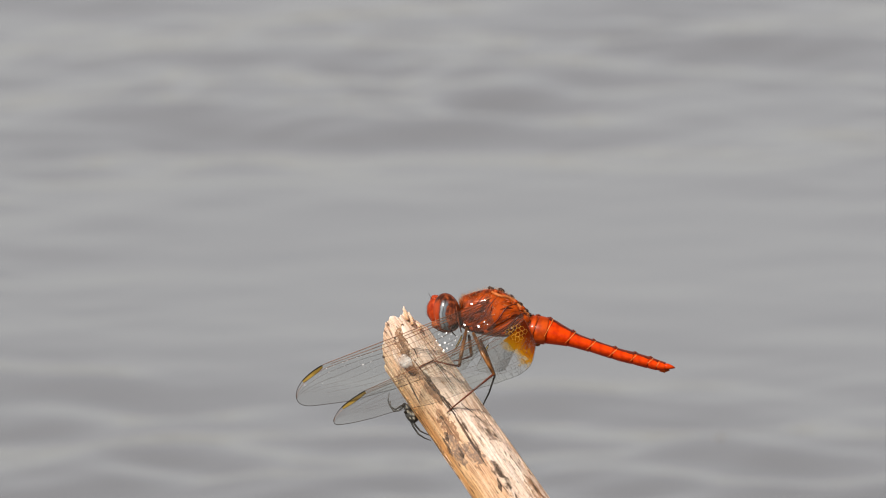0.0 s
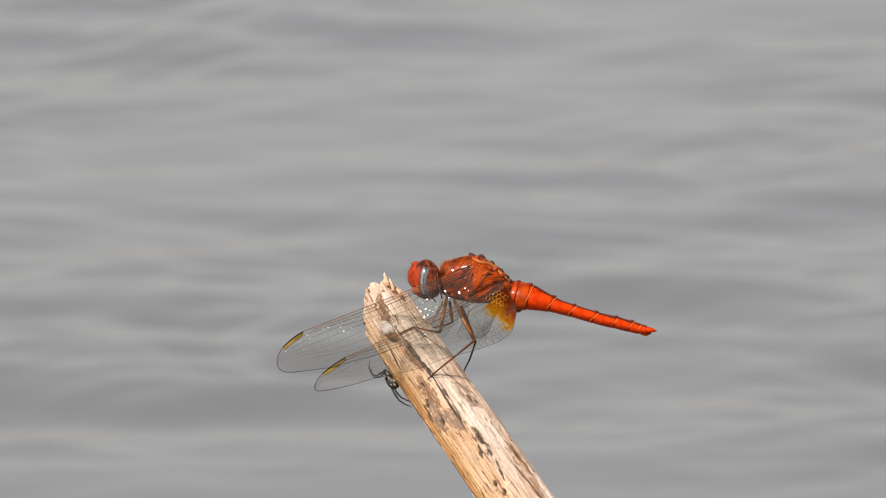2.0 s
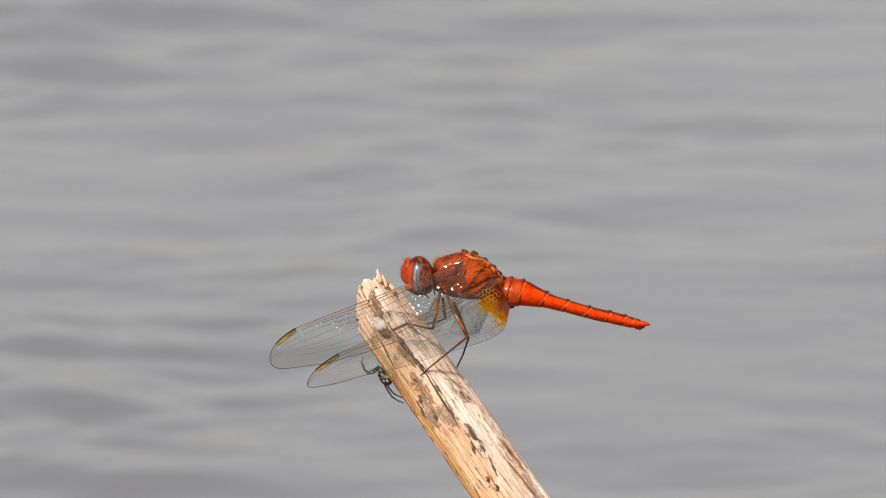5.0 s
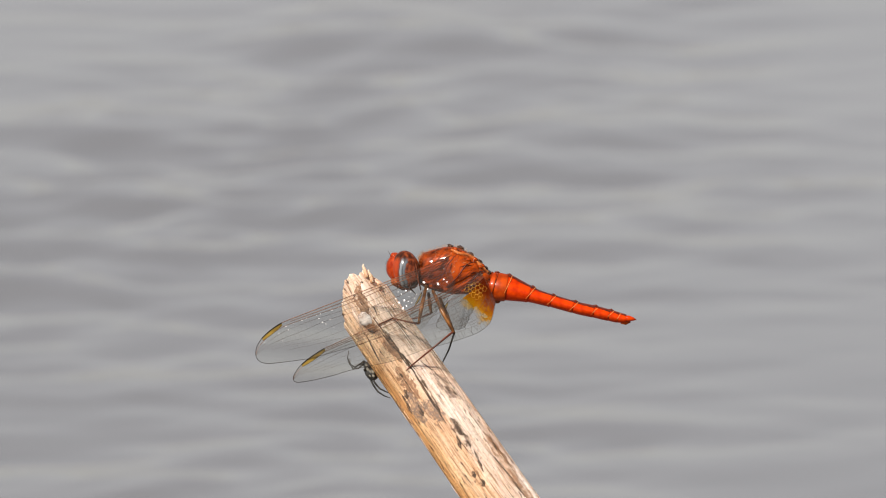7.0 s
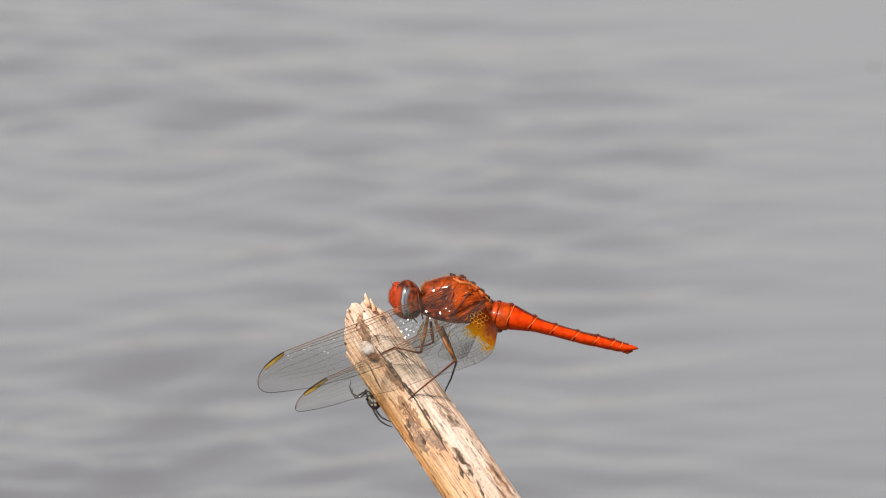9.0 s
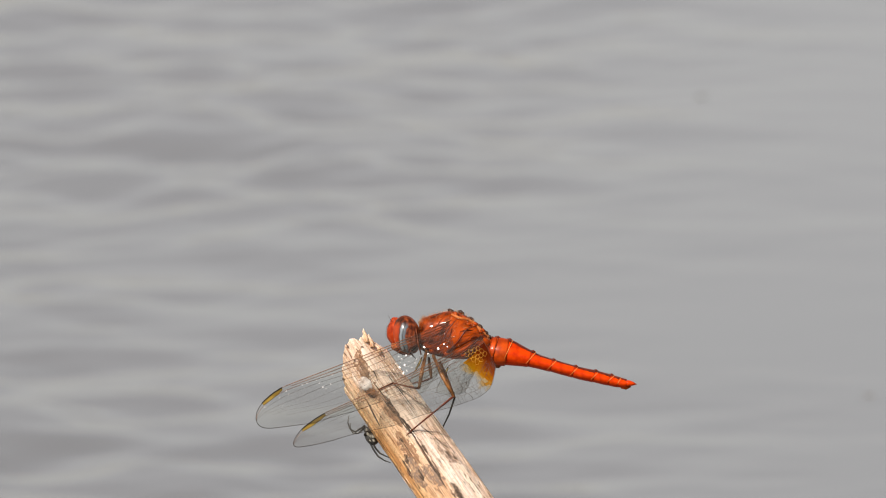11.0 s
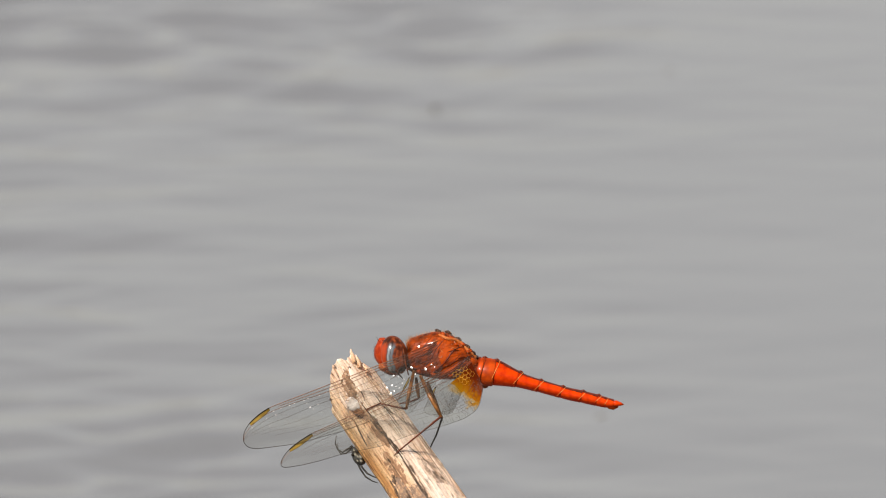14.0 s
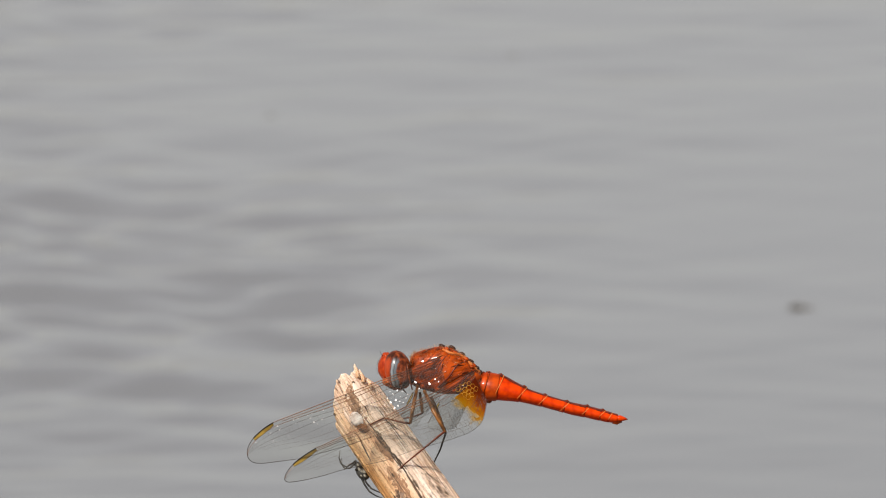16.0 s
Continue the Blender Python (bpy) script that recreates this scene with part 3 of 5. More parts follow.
    # lifted fibres along the weathered edges
    for _ in range(16):
        s0, p0 = rnd.uniform(12, 45), rnd.choice((-1, 1)) * rnd.uniform(1.1, 1.7)
        ln = rnd.uniform(1.5, 4.0)
        q = Shape()
        q.tube([reed_point(s0, p0, -0.02), reed_point(s0 - ln * 0.5, p0, 0.05), reed_point(s0 - ln, p0 + rnd.gauss(0, 0.02), rnd.uniform(0.03, 0.13))], [0.08, 0.06, 0.015], 5)
        along("fibre", q, M_REED)
    patch.wide = 2.2
    (s0, p0), (s1, p1) = sp(-13.02, -6.42), sp(-11.62, -11.53)
    patch("rotten_groove", s0, s1, p0, p1, M_GROOVE, lift=0.03, rag=0.8, label="brown rotten groove")
    for wide, a, b in ROT:
        patch.wide = wide
        (s0, p0), (s1, p1) = sp(*a), sp(*b)
        patch("rot_patch", s0, s1, p0, p1, M_ROT, lift=0.012, rag=0.7)
    # rotten hollow with a silk nest
    s, p = sp(-11.62, -11.53)
    hollow = Shape()
    hollow.blob(reed_point(s + 0.9, p + 0.05, -0.25), (1.4, 0.45, 0.8), Matrix.Rotation(radians(28), 3, "Y"), dent=0.5)
    part("rotten_hollow", hollow, M_HOLLOW, ob, "brown rotten hollow in the stalk")
    silk = Shape()
    silk.blob(reed_point(*sp(-11.79, -10.74), -0.16), (1.55, 0.50, 1.30), Matrix.Rotation(radians(-25), 3, "Y"), dent=0.10, nu=30, nv=20)
    part("silk_nest", silk, M_SILK, ob, "small ball of white silk")
    for c, r in (((-12.67, -5.28), 0.24), ((-15.49, -10.12), 0.26), ((-13.73, -7.22), 0.2), ((-10.91, -12.23), 0.75)):
        pit = Shape()
        pit.blob(reed_point(*sp(*c), -0.02), (r, 0.12, r), dent=0.4, nu=12, nv=8)
        part("pit", pit, M_CRACK, ob)
    # splinters on the broken end
    for c, top, w in (((-11.88, -4.49), (-12.41, -2.29), 0.42), ((-11.00, -5.19), (-11.62, -3.17), 0.4), ((-13.55, -5.37), (-14.08, -3.96), 0.5), ((-9.86, -5.90), (-10.47, -4.66), 0.3)):
        q = Shape()
        a, b = P(c[0], c[1], -3.4), P(top[0], top[1], -3.1)
        q.tube([a, a.lerp(b, 0.45) + P(0.1, 0, 0.1), a.lerp(b, 0.8) + P(-0.12, 0, 0), b], [w, w * 0.8, w * 0.5, 0.06], 7)
        along("splinter", q, M_REED)
    return ob


FLAKES = [(2.2, (-12.67, -5.19), (-10.21, -9.15)), (2.0, (-10.56, -8.27), (-6.34, -13.99)), (1.8, (-8.45, -12.67), (-3.43, -18.83)), (1.7, (-5.98, -11.79), (-1.67, -17.51)), (1.2, (-14.26, -8.71), (-12.67, -12.23))]
ROT = [(2.4, (-12.67, -9.15), (-10.21, -13.29)), (1.8, (-10.21, -12.23), (-6.34, -17.51)), (2.6, (-13.38, -5.63), (-12.67, -9.77)),
       (2.8, (-7.39, -18.39), (-3.70, -23.23)), (2.6, (6.14, -28.36), (14.59, -39.98)), (2.4, (-8.27, -22.79), (-4.75, -28.07))]
STAINS = [(1.2, (-6.01, -21.85), (-5.48, -23.43)), (0.8, (-6.36, -22.73), (-4.78, -25.72)), (0.9, (-3.9, -24.31), (-3.02, -26.07)), (1.9, (1.03, -26.25), (2.79, -28.89)),
          (1.3, (1.65, -26.77), (3.15, -29.06)), (1.5, (3.15, -28.71), (4.29, -31.09)), (0.7, (2.09, -28.97), (2.88, -31.17)), (0.6, (4.73, -31.17), (6.23, -34.69)),
          (0.9, (4.55, -34.52), (5.08, -35.58)), (1.0, (5.79, -35.75), (6.49, -36.98)), (1.0, (-0.2, -20.26), (1.39, -22.37)), (0.8, (1.03, -21.49), (2.44, -22.9)),
          (0.7, (7.37, -29.24), (8.51, -31.35)), (0.5, (9.13, -33.46), (13.09, -38.74)), (0.45, (7.19, -31.17), (9.13, -33.46)), (0.6, (-6.89, -19.29), (-6.18, -19.91)),
          (0.9, (-14.1, -17.09), (-12.87, -18.41)), (0.4, (-0.29, -33.46), (0.33, -34.52)), (1.1, (-9.35, -12.87), (-8.12, -14.1)), (0.8, (-7.94, -14.28), (-6.54, -16.39)),
          (0.7, (-6.54, -16.39), (-4.95, -18.68)), (0.7, (-4.25, -19.03), (-2.31, -21.93)), (0.5, (-1.87, -22.73), (-0.37, -25.45))]
GREYS = [(4.2, (-5.66, -22.2), (-2.84, -26.95)), (3.0, (-2.84, -23.43), (-0.02, -26.77)), (3.4, (-1.26, -19.21), (2.79, -23.43))]
CRACKS_AND_LEG_SHADOW = [(0.5, (-10.91, -10.65), (-4.31, -18.83)), (0.55, (-9.50, -13.11), (-4.31, -19.27)), (0.5, (-5.19, -18.22), (0.53, -27.19)), (0.3, (-11.97, -6.25), (-10.21, -10.47)),
          # second and third below: the hind leg's cast shadow, drawn as dark lines
          (0.35, (-11.79, -13.99), (-9.86, -17.51)), (0.3, (-3.43, -17.51), (-1.41, -18.83)), (0.35, (-2.29, -18.22), (0.97, -21.03)),
          (0.3, (7.39, -31.59), (12.85, -37.93)),
          (0.22, (-7.39, -10.47), (-2.11, -16.63)), (0.22, (-9.15, -8.71), (-4.31, -14.87)), (0.25, (3.17, -21.91), (7.39, -27.63)), (0.25, (-7.39, -18.39), (-4.31, -22.79))]
reed = build_reed()

# ---------------------------------------------------------------- the dragonfly
dragonfly = thing("dragonfly", -2.82, -17.69, -4.6, "scarlet dragonfly with clear wings, perched on a broken reed", "dragonfly")


def smooth_table(rows, n):
    """Rows of (u, v, height, width), resampled evenly and eased."""
    a = np.array(rows, float)
    t = np.linspace(0, 1, len(a))
    q = np.linspace(0, 1, n)
    out = np.stack([np.interp(q, t, a[:, i]) for i in range(a.shape[1])], 1)
    for _ in range(2):
        out[1:-1] = (out[:-2] + 2 * out[1:-1] + out[2:]) / 4
    return out


THORAX = smooth_table([(-3.78, -3.52, 3.87, 3.0), (-2.99, -3.34, 5.37, 4.2), (-1.06, -3.43, 6.60, 5.4), (1.23, -3.26, 7.48, 6.4), (3.52, -3.52, 7.22, 6.2),
                       (5.63, -4.22, 5.46, 5.0), (6.86, -4.84, 3.52, 3.6), (7.39, -5.19, 2.11, 2.6)], 40)


def thorax_point(t, ph, lift=0.0):
    """t along the thorax from neck to waist; ph = 0 at the back, pi/2 facing the viewer."""
    f = t * (len(THORAX) - 1)
    i = min(int(f), len(THORAX) - 2)
    r = THORAX[i] + (THORAX[i + 1] - THORAX[i]) * (f - i)
    h, w = r[2] / 2 + lift, r[3] / 2 + lift
    s, c = math.sin(ph), math.cos(ph)
    lump = 1 + 0.03 * noise.noise(Vector((t * 6, s * 2, c * 2)))
    slant = -0.55 * c * math.sin(math.pi * t)
    return P(r[0] + slant, r[1] + math.copysign(abs(c) ** 0.85, c) * h * lump, -math.copysign(abs(s) ** 0.8, s) * w * lump)


# flank markings and one strip of painted shade: half width, then points from front to back
MARKS = (
    (M_SHADE, 0.2, ((-3.9, -4.51), (-1.87, -3.54), (0.33, -2.66))),
    (M_SHADE, 0.12, ((-3.02, -3.19), (-0.55, -2.13), (0.86, -1.6))),
    (M_SHADE, 0.2, ((-0.55, -6.62), (1.65, -5.39), (4.47, -3.98))),
    (M_SHADE, 0.24, ((4.29, -3.89), (5.17, -3.54), (5.79, -4.07))),
    (M_SHADE, 0.1, ((2.27, -6.62), (3.5, -5.83), (4.73, -5.04))),
    (M_SHADE, 0.1, ((-2.49, -4.95), (-0.99, -4.33), (0.51, -3.72))),
    (M_SHADE, 0.09, ((0.86, -3.72), (1.3, -2.84), (1.39, -1.96))),
    (M_SHADE, 0.12, ((2.62, -2.84), (3.5, -2.48), (4.55, -2.66))),
    # shade under the front of the thorax, put into colour
    (M_SHADE, 0.22, ((-3.9, -5.56), (-2.31, -6.27), (-0.11, -6.88))),
    (M_PLATE, 0.34, ((0.15, -7.06), (2.53, -5.92), (4.73, -4.68))),
    (M_PLATE, 0.26, ((2.79, -3.54), (3.85, -3.19), (4.91, -3.01))),
    (M_PLATE, 0.26, ((-2.49, -2.92), (-0.99, -2.31), (0.33, -1.87))),
    (M_PLATE, 0.24, ((-1.96, -5.74), (-0.73, -5.12), (0.51, -4.42))),
    (M_RIDGE, 0.04, ((1.03, -3.36), (1.56, -3.98), (1.91, -3.19))),
    (M_RIDGE, 0.04, ((1.3, -2.04), (1.65, -2.48), (2.0, -3.01))),
    (M_RIDGE, 0.05, ((3.5, -6.0), (4.29, -5.56), (4.91, -5.39))),
    (M_RIDGE, 0.05, ((2.62, -1.96), (3.5, -2.13), (4.29, -2.48))),
    (M_RIDGE, 0.05, ((0.15, -1.43), (0.86, -1.08), (1.56, -0.99))),
)


def thorax_at(u, v, lift):
    """The point of the near flank at plan (u, v)."""
    t = 0.5
    for _ in range(12):
        f = t * (len(THORAX) - 1)
        i = min(int(f), len(THORAX) - 2)
        r = THORAX[i] + (THORAX[i + 1] - THORAX[i]) * (f - i)
        c = max(-0.97, min(0.97, (v - r[1]) / (r[2] / 2)))
        c = math.copysign(abs(c) ** (1 / 0.85), c)
        t = min(max(t + (u - r[0] + 0.55 * c * math.sin(math.pi * t)) / 11.2, 0.02), 0.98)
    return thorax_point(t, math.acos(c), lift)


def flank_mark(points, half, mat, parent):
    """A tapered streak of colour that hugs the flank, a hair proud of it."""
    a, b, c = [Vector(p) for p in points]
    q, rows = Shape(), []
    for k in np.linspace(0, 1, 16):
        p = a * (1 - k) ** 2 + b * 2 * k * (1 - k) * 1.0 + c * k * k
        d = ((b - a) * (1 - k) + (c - b) * k).normalized()
        side = Vector((-d.y, d.x)) * half * (0.25 + 0.75 * math.sin(math.pi * min(max(k, 0.03), 0.97))) * (1 + 0.35 * noise.noise(Vector((k * 5, half * 30, a.x))))
        rows.append([thorax_at(*(p + side * e), (0.13 if mat is M_RIDGE else 0.06) - 0.045 * e * e) for e in np.linspace(-1, 1, 7)])
    q.grid(rows, False)
    return part("flank_mark", q, mat, parent)


# highlights placed on the thorax: u, v and size
THORAX_GLINTS = ((-1.87, -2.04, 0.46), (-3.02, -5.04, 0.46), (-0.81, -5.3, 0.5), (0.07, -4.68, 0.34), (-2.49, -6.09, 0.42), (0.59, -5.04, 0.28), (0.15, -3.1, 0.24),
          (2.27, -0.9, 0.17), (3.67, -1.43, 0.15), (4.73, -1.96, 0.17), (5.79, -2.92, 0.16), (1.65, -3.54, 0.2), (1.39, -2.48, 0.15), (3.23, -2.31, 0.15),
          (4.38, -5.56, 0.2), (4.91, -5.04, 0.16), (3.5, -6.0, 0.17), (-0.29, -2.66, 0.15), (-1.17, -1.25, 0.13), (0.86, -1.78, 0.13), (2.62, -4.07, 0.15),
          (-2.22, -3.8, 0.14), (-3.46, -3.01, 0.17), (-1.43, -4.33, 0.15), (1.21, -5.83, 0.13))


def build_thorax():
    sh, n = Shape(), 40
    sh.grid([[thorax_point(i / 39, 2 * math.pi * j / n) for j in range(n)] for i in range(40)], True, True, True)
    th = part("thorax", sh, M_THORAX, dragonfly, "rust-red hairy thorax")
    # slanting side seams
    for side in (1, -1):
        for t0, t1, w in ((0.08, 0.40, 0.05), (0.20, 0.56, 0.06), (0.34, 0.74, 0.08), (0.50, 0.90, 0.06)):
            q = Shape()
            q.tube([thorax_point(t0 + (t1 - t0) * k, side * (2.45 - 1.85 * k), 0.0) for k in np.linspace(0, 1, 14)], [w * (0.5 + math.sin(math.pi * k)) for k in np.linspace(0, 1, 14)], 6)
            part("seam", q, M_KEEL, th)
        for t0, t1, p0, p1, w in ((0.14, 0.48, 2.2, 0.75, 0.50), (0.27, 0.65, 2.2, 0.8, 0.55), (0.46, 0.94, 2.35, 1.25, 0.95)):
            q = Shape()
            q.tube([thorax_point(t0 + (t1 - t0) * k, side * (p0 + (p1 - p0) * k), 0.04 - 1.4 * w) for k in np.linspace(0, 1, 11)],
                   [w * (0.4 + math.sin(math.pi * k)) for k in np.linspace(0, 1, 11)], 10)
            part("side_plate", q, M_PLATE if t0 > 0.4 else M_THORAX, th)
        # hip swellings that carry the legs
        for t0 in (0.22, 0.36, 0.52):
            q = Shape()
            q.blob(thorax_point(t0, side * 2.5, -0.25), (0.6, 0.5, 0.5), dent=0.15, nu=14, nv=9)
            part("hip", q, M_THORAX, th)
    # wing-root ridges and knobs along the back
    for side in (1, -1):
        q = Shape()
        q.tube([thorax_point(t, side * (0.66 + 0.13 * math.sin(t * 26)), 0.05) for t in np.linspace(0.46, 0.93, 14)],
               [0.09 + 0.22 * abs(math.sin(i * 1.7 + 0.4)) for i in range(14)], 7)
        part("wing_root_ridge", q, M_RIDGE, th, "pale orange wing-root ridge")
        for t, p, r in ((0.50, 0.5, 0.42), (0.58, 0.62, 0.36), (0.70, 0.55, 0.42), (0.80, 0.5, 0.36), (0.62, 0.95, 0.3), (0.76, 0.9, 0.3)):
            q = Shape()
            q.blob(thorax_point(t, side * p, 0.05), (r * 1.3, r, r * 0.8), Matrix.Rotation(radians(25), 3, "Y"), dent=0.5, nu=12, nv=8)
            part("wing_root_knob", q, M_FLANK if r < 0.4 else M_THORAX, th)
    for t in (0.46, 0.56, 0.66, 0.76, 0.85, 0.93):
        q = Shape()
        q.blob(thorax_point(t, 0, 0.05), (0.58, 0.65, 0.30), Matrix.Rotation(radians(30), 3, "Y"), dent=0.4, nu=12, nv=8)
        part("back_shield", q, M_DARK, th)
    # fine raised wrinkles and dark furrows on the flanks
    rnd = random.Random(9)
    for name, mat, count, thick in (("wrinkle", M_FLANK, 40, 0.030), ("furrow", M_SHADE, 14, 0.026)):
        q = Shape()
        for _ in range(count):
            t, p, ln = rnd.uniform(0.10, 0.86), rnd.uniform(0.35, 2.3), rnd.uniform(0.04, 0.11)
            sl = rnd.gauss(0.9, 0.5) 
            for side in (1, -1):
                q.tube([thorax_point(t + ln * k, side * (p - sl * k * 0.4 + 0.06 * math.sin(6 * k + t * 40)), 0.015) for k in np.linspace(0, 1, 6)],
                       [thick * 0.4, thick, thick * rnd.uniform(0.7, 1.4), thick, thick * 0.8, thick * 0.3], 5)
        tagged(part(name, q, mat, th), kind="stuff")
    # small added facets, all turned to mirror the sun: highlights placed by hand
    lit = (VIEW.to_3x3().inverted() @ SUN_TO + Vector((0, -1, 0))).normalized()
    sx = lit.cross(Vector((0, 0, 1))).normalized()
    sy = lit.cross(sx)
    rnd = random.Random(17)
    for u, v, size in THORAX_GLINTS:
        c, q = thorax_at(u, v, 0.24), Shape()
        tilt, thin = rnd.uniform(-1.2, 1.2), rnd.uniform(0.45, 0.9)
        a, b = sx * math.cos(tilt) + sy * math.sin(tilt), sy * math.cos(tilt) - sx * math.sin(tilt)
        ring = [c + (a * math.cos(g) + b * math.sin(g) * thin) * size * 0.5 * rnd.uniform(0.75, 1.15) for g in np.linspace(0, 2 * math.pi, 8)[:-1]]
        q.v, q.f = [c + lit * 0.03] + ring, [(0, i + 1, (i + 1) % 7 + 1) for i in range(7)]
        part("thorax_glint", q, M_THORAX_GLINT, th, "added facet that mirrors the sun as a glint")
    for mat, half, points in MARKS:
        flank_mark(points, half, mat, th)
    rnd = random.Random(3)
    fuzz = Shape()
    for _ in range(1500):
        t, p = rnd.random() ** 1.2 * 0.96, rnd.gauss(0, 1.0)
        a = thorax_point(t, p)
        d = (thorax_point(t, p, 1.0) - a).normalized() + Vector((rnd.gauss(-0.3, 0.4), rnd.gauss(0, 0.3), rnd.gauss(0, 0.3)))
        fuzz.hair(a, d, rnd.uniform(0.3, 0.85), 0.011)
    tagged(part("fuzz", fuzz, M_HAIR, th, smooth=False), kind="stuff")
    return th


thorax = build_thorax()
NECK = P(-3.52, -3.78, 0)


def build_head():
    face = Shape()
    face.blob(P(-7.13, -2.99, 0), (1.67, 1.9, 2.20), Matrix.Rotation(radians(-8), 3, "Y"), dent=0.08)
    head = part("head", face, M_FACE, dragonfly, "round head with a scarlet face", pivot=NECK)
    for side in (-1, 1):
        e = Shape()
        e.blob(P(-5.72, -3.17, side * 1.45), (2.11, 1.85, 3.0), Matrix.Rotation(radians(-10), 3, "Y") @ Matrix.Rotation(side * radians(12), 3, "X"), nu=40, nv=28)
        part("compound_eye", e, M_EYE, head, "glossy compound eye, red-brown above and grey below")
    back = Shape()
    back.blob(P(-4.84, -3.78, 0), (1.06, 2.6, 2.38), Matrix.Rotation(radians(-8), 3, "Y"), dent=0.12)
    part("back_of_head", back, M_JAW, head)
    neck = Shape()
    neck.tube([P(-4.93, -3.78, 0), P(-4.14, -3.78, 0), P(-2.99, -3.87, 0)], [1.2, 1.25, 1.5], 14)
    part("neck", neck, M_JAW, head)
    knob = Shape()
    knob.blob(P(-7.48, -1.23, 0), (0.79, 0.95, 0.70), dent=0.15)
    part("crown_knob", knob, M_FACE, head)
    lip = Shape()
    lip.blob(P(-7.22, -5.10, 0), (0.97, 1.65, 0.79), Matrix.Rotation(radians(20), 3, "Y"), dent=0.15)
    part("upper_lip", lip, M_CHIN, head)
    jaw = Shape()
    jaw.blob(P(-5.98, -5.90, 0), (1.23, 1.7, 0.53), Matrix.Rotation(radians(4), 3, "Y"), dent=0.3)
    part("jaw", jaw, M_JAW, head)
    for side in (-1, 1):
        q = Shape()
        q.tube([P(-7.83, -1.32, side * 0.5), P(-8.25, -0.85, side * 0.7), P(-8.55, -0.25, side * 0.9)], [0.07, 0.03, 0.015], 5)
        part("antenna", q, M_DARK, head)
        q = Shape()
        q.tube([P(-5.28, -5.90, side * 0.9), P(-4.66, -6.60, side * 1.0), P(-4.14, -7.13, side * 0.9)], [0.14, 0.09, 0.03], 5)
        part("palp", q, M_DARK, head)
    rnd = random.Random(5)
    fuzz = Shape()
    for _ in range(160):
        a = rnd.uniform(-0.4, 1.9)
        p = P(-7.30, -2.99, rnd.uniform(-1.2, 1.2)) + P(-math.cos(a) * 1.32, math.sin(a) * 1.94, 0)
        fuzz.hair(p, (-math.cos(a), rnd.gauss(0, 0.4), math.sin(a)), rnd.uniform(0.3, 0.7), 0.01)
    tagged(part("fringe", fuzz, M_DARK, head, smooth=False), kind="stuff")
    return head


head = build_head()

ABDOMEN = smooth_table([(5.98, -5.28, 2.64, 2.6), (6.86, -5.63, 3.70, 3.4), (7.74, -5.81, 4.14, 3.8), (8.62, -5.98, 4.40, 4.0), (10.21, -6.16, 3.96, 3.9),
                        (12.41, -6.78, 2.90, 3.5), (14.61, -7.48, 2.11, 3.3), (16.81, -8.10, 1.94, 3.1), (19.01, -8.71, 1.85, 3.0), (21.21, -9.33, 1.85, 2.9),
                        (23.41, -9.77, 1.85, 2.8), (25.61, -10.30, 1.76, 2.5), (27.37, -10.74, 1.58, 2.1), (28.69, -10.91, 1.23, 1.7)], 80)


def abdomen_ring(u, swell=1.0, n=32, lift=0.0):
    """The cross-section at u: rounded below, keeled above, square to the abdomen's line."""
    r = [np.interp(u, ABDOMEN[:, 0], ABDOMEN[:, i]) for i in range(4)]
    e = 0.4
    dv = (np.interp(u + e, ABDOMEN[:, 0], ABDOMEN[:, 1]) - np.interp(u - e, ABDOMEN[:, 0], ABDOMEN[:, 1])) / (2 * e)
    up = Vector((-dv, 0, 1)).normalized()
    ring = []
    for j in range(n):
        a = 2 * math.pi * j / n
        s, c = math.sin(a), math.cos(a)
        h = r[2] / 2 * swell + lift
        w = r[3] / 2 * swell + lift
        keel = 1 + 0.07 * max(c, 0) ** 6
        ring.append(P(r[0], r[1], 0) + up * (c * h * keel) + Vector((0, -s * w * (1 - 0.16 * max(c, 0)), 0)))
    return ring


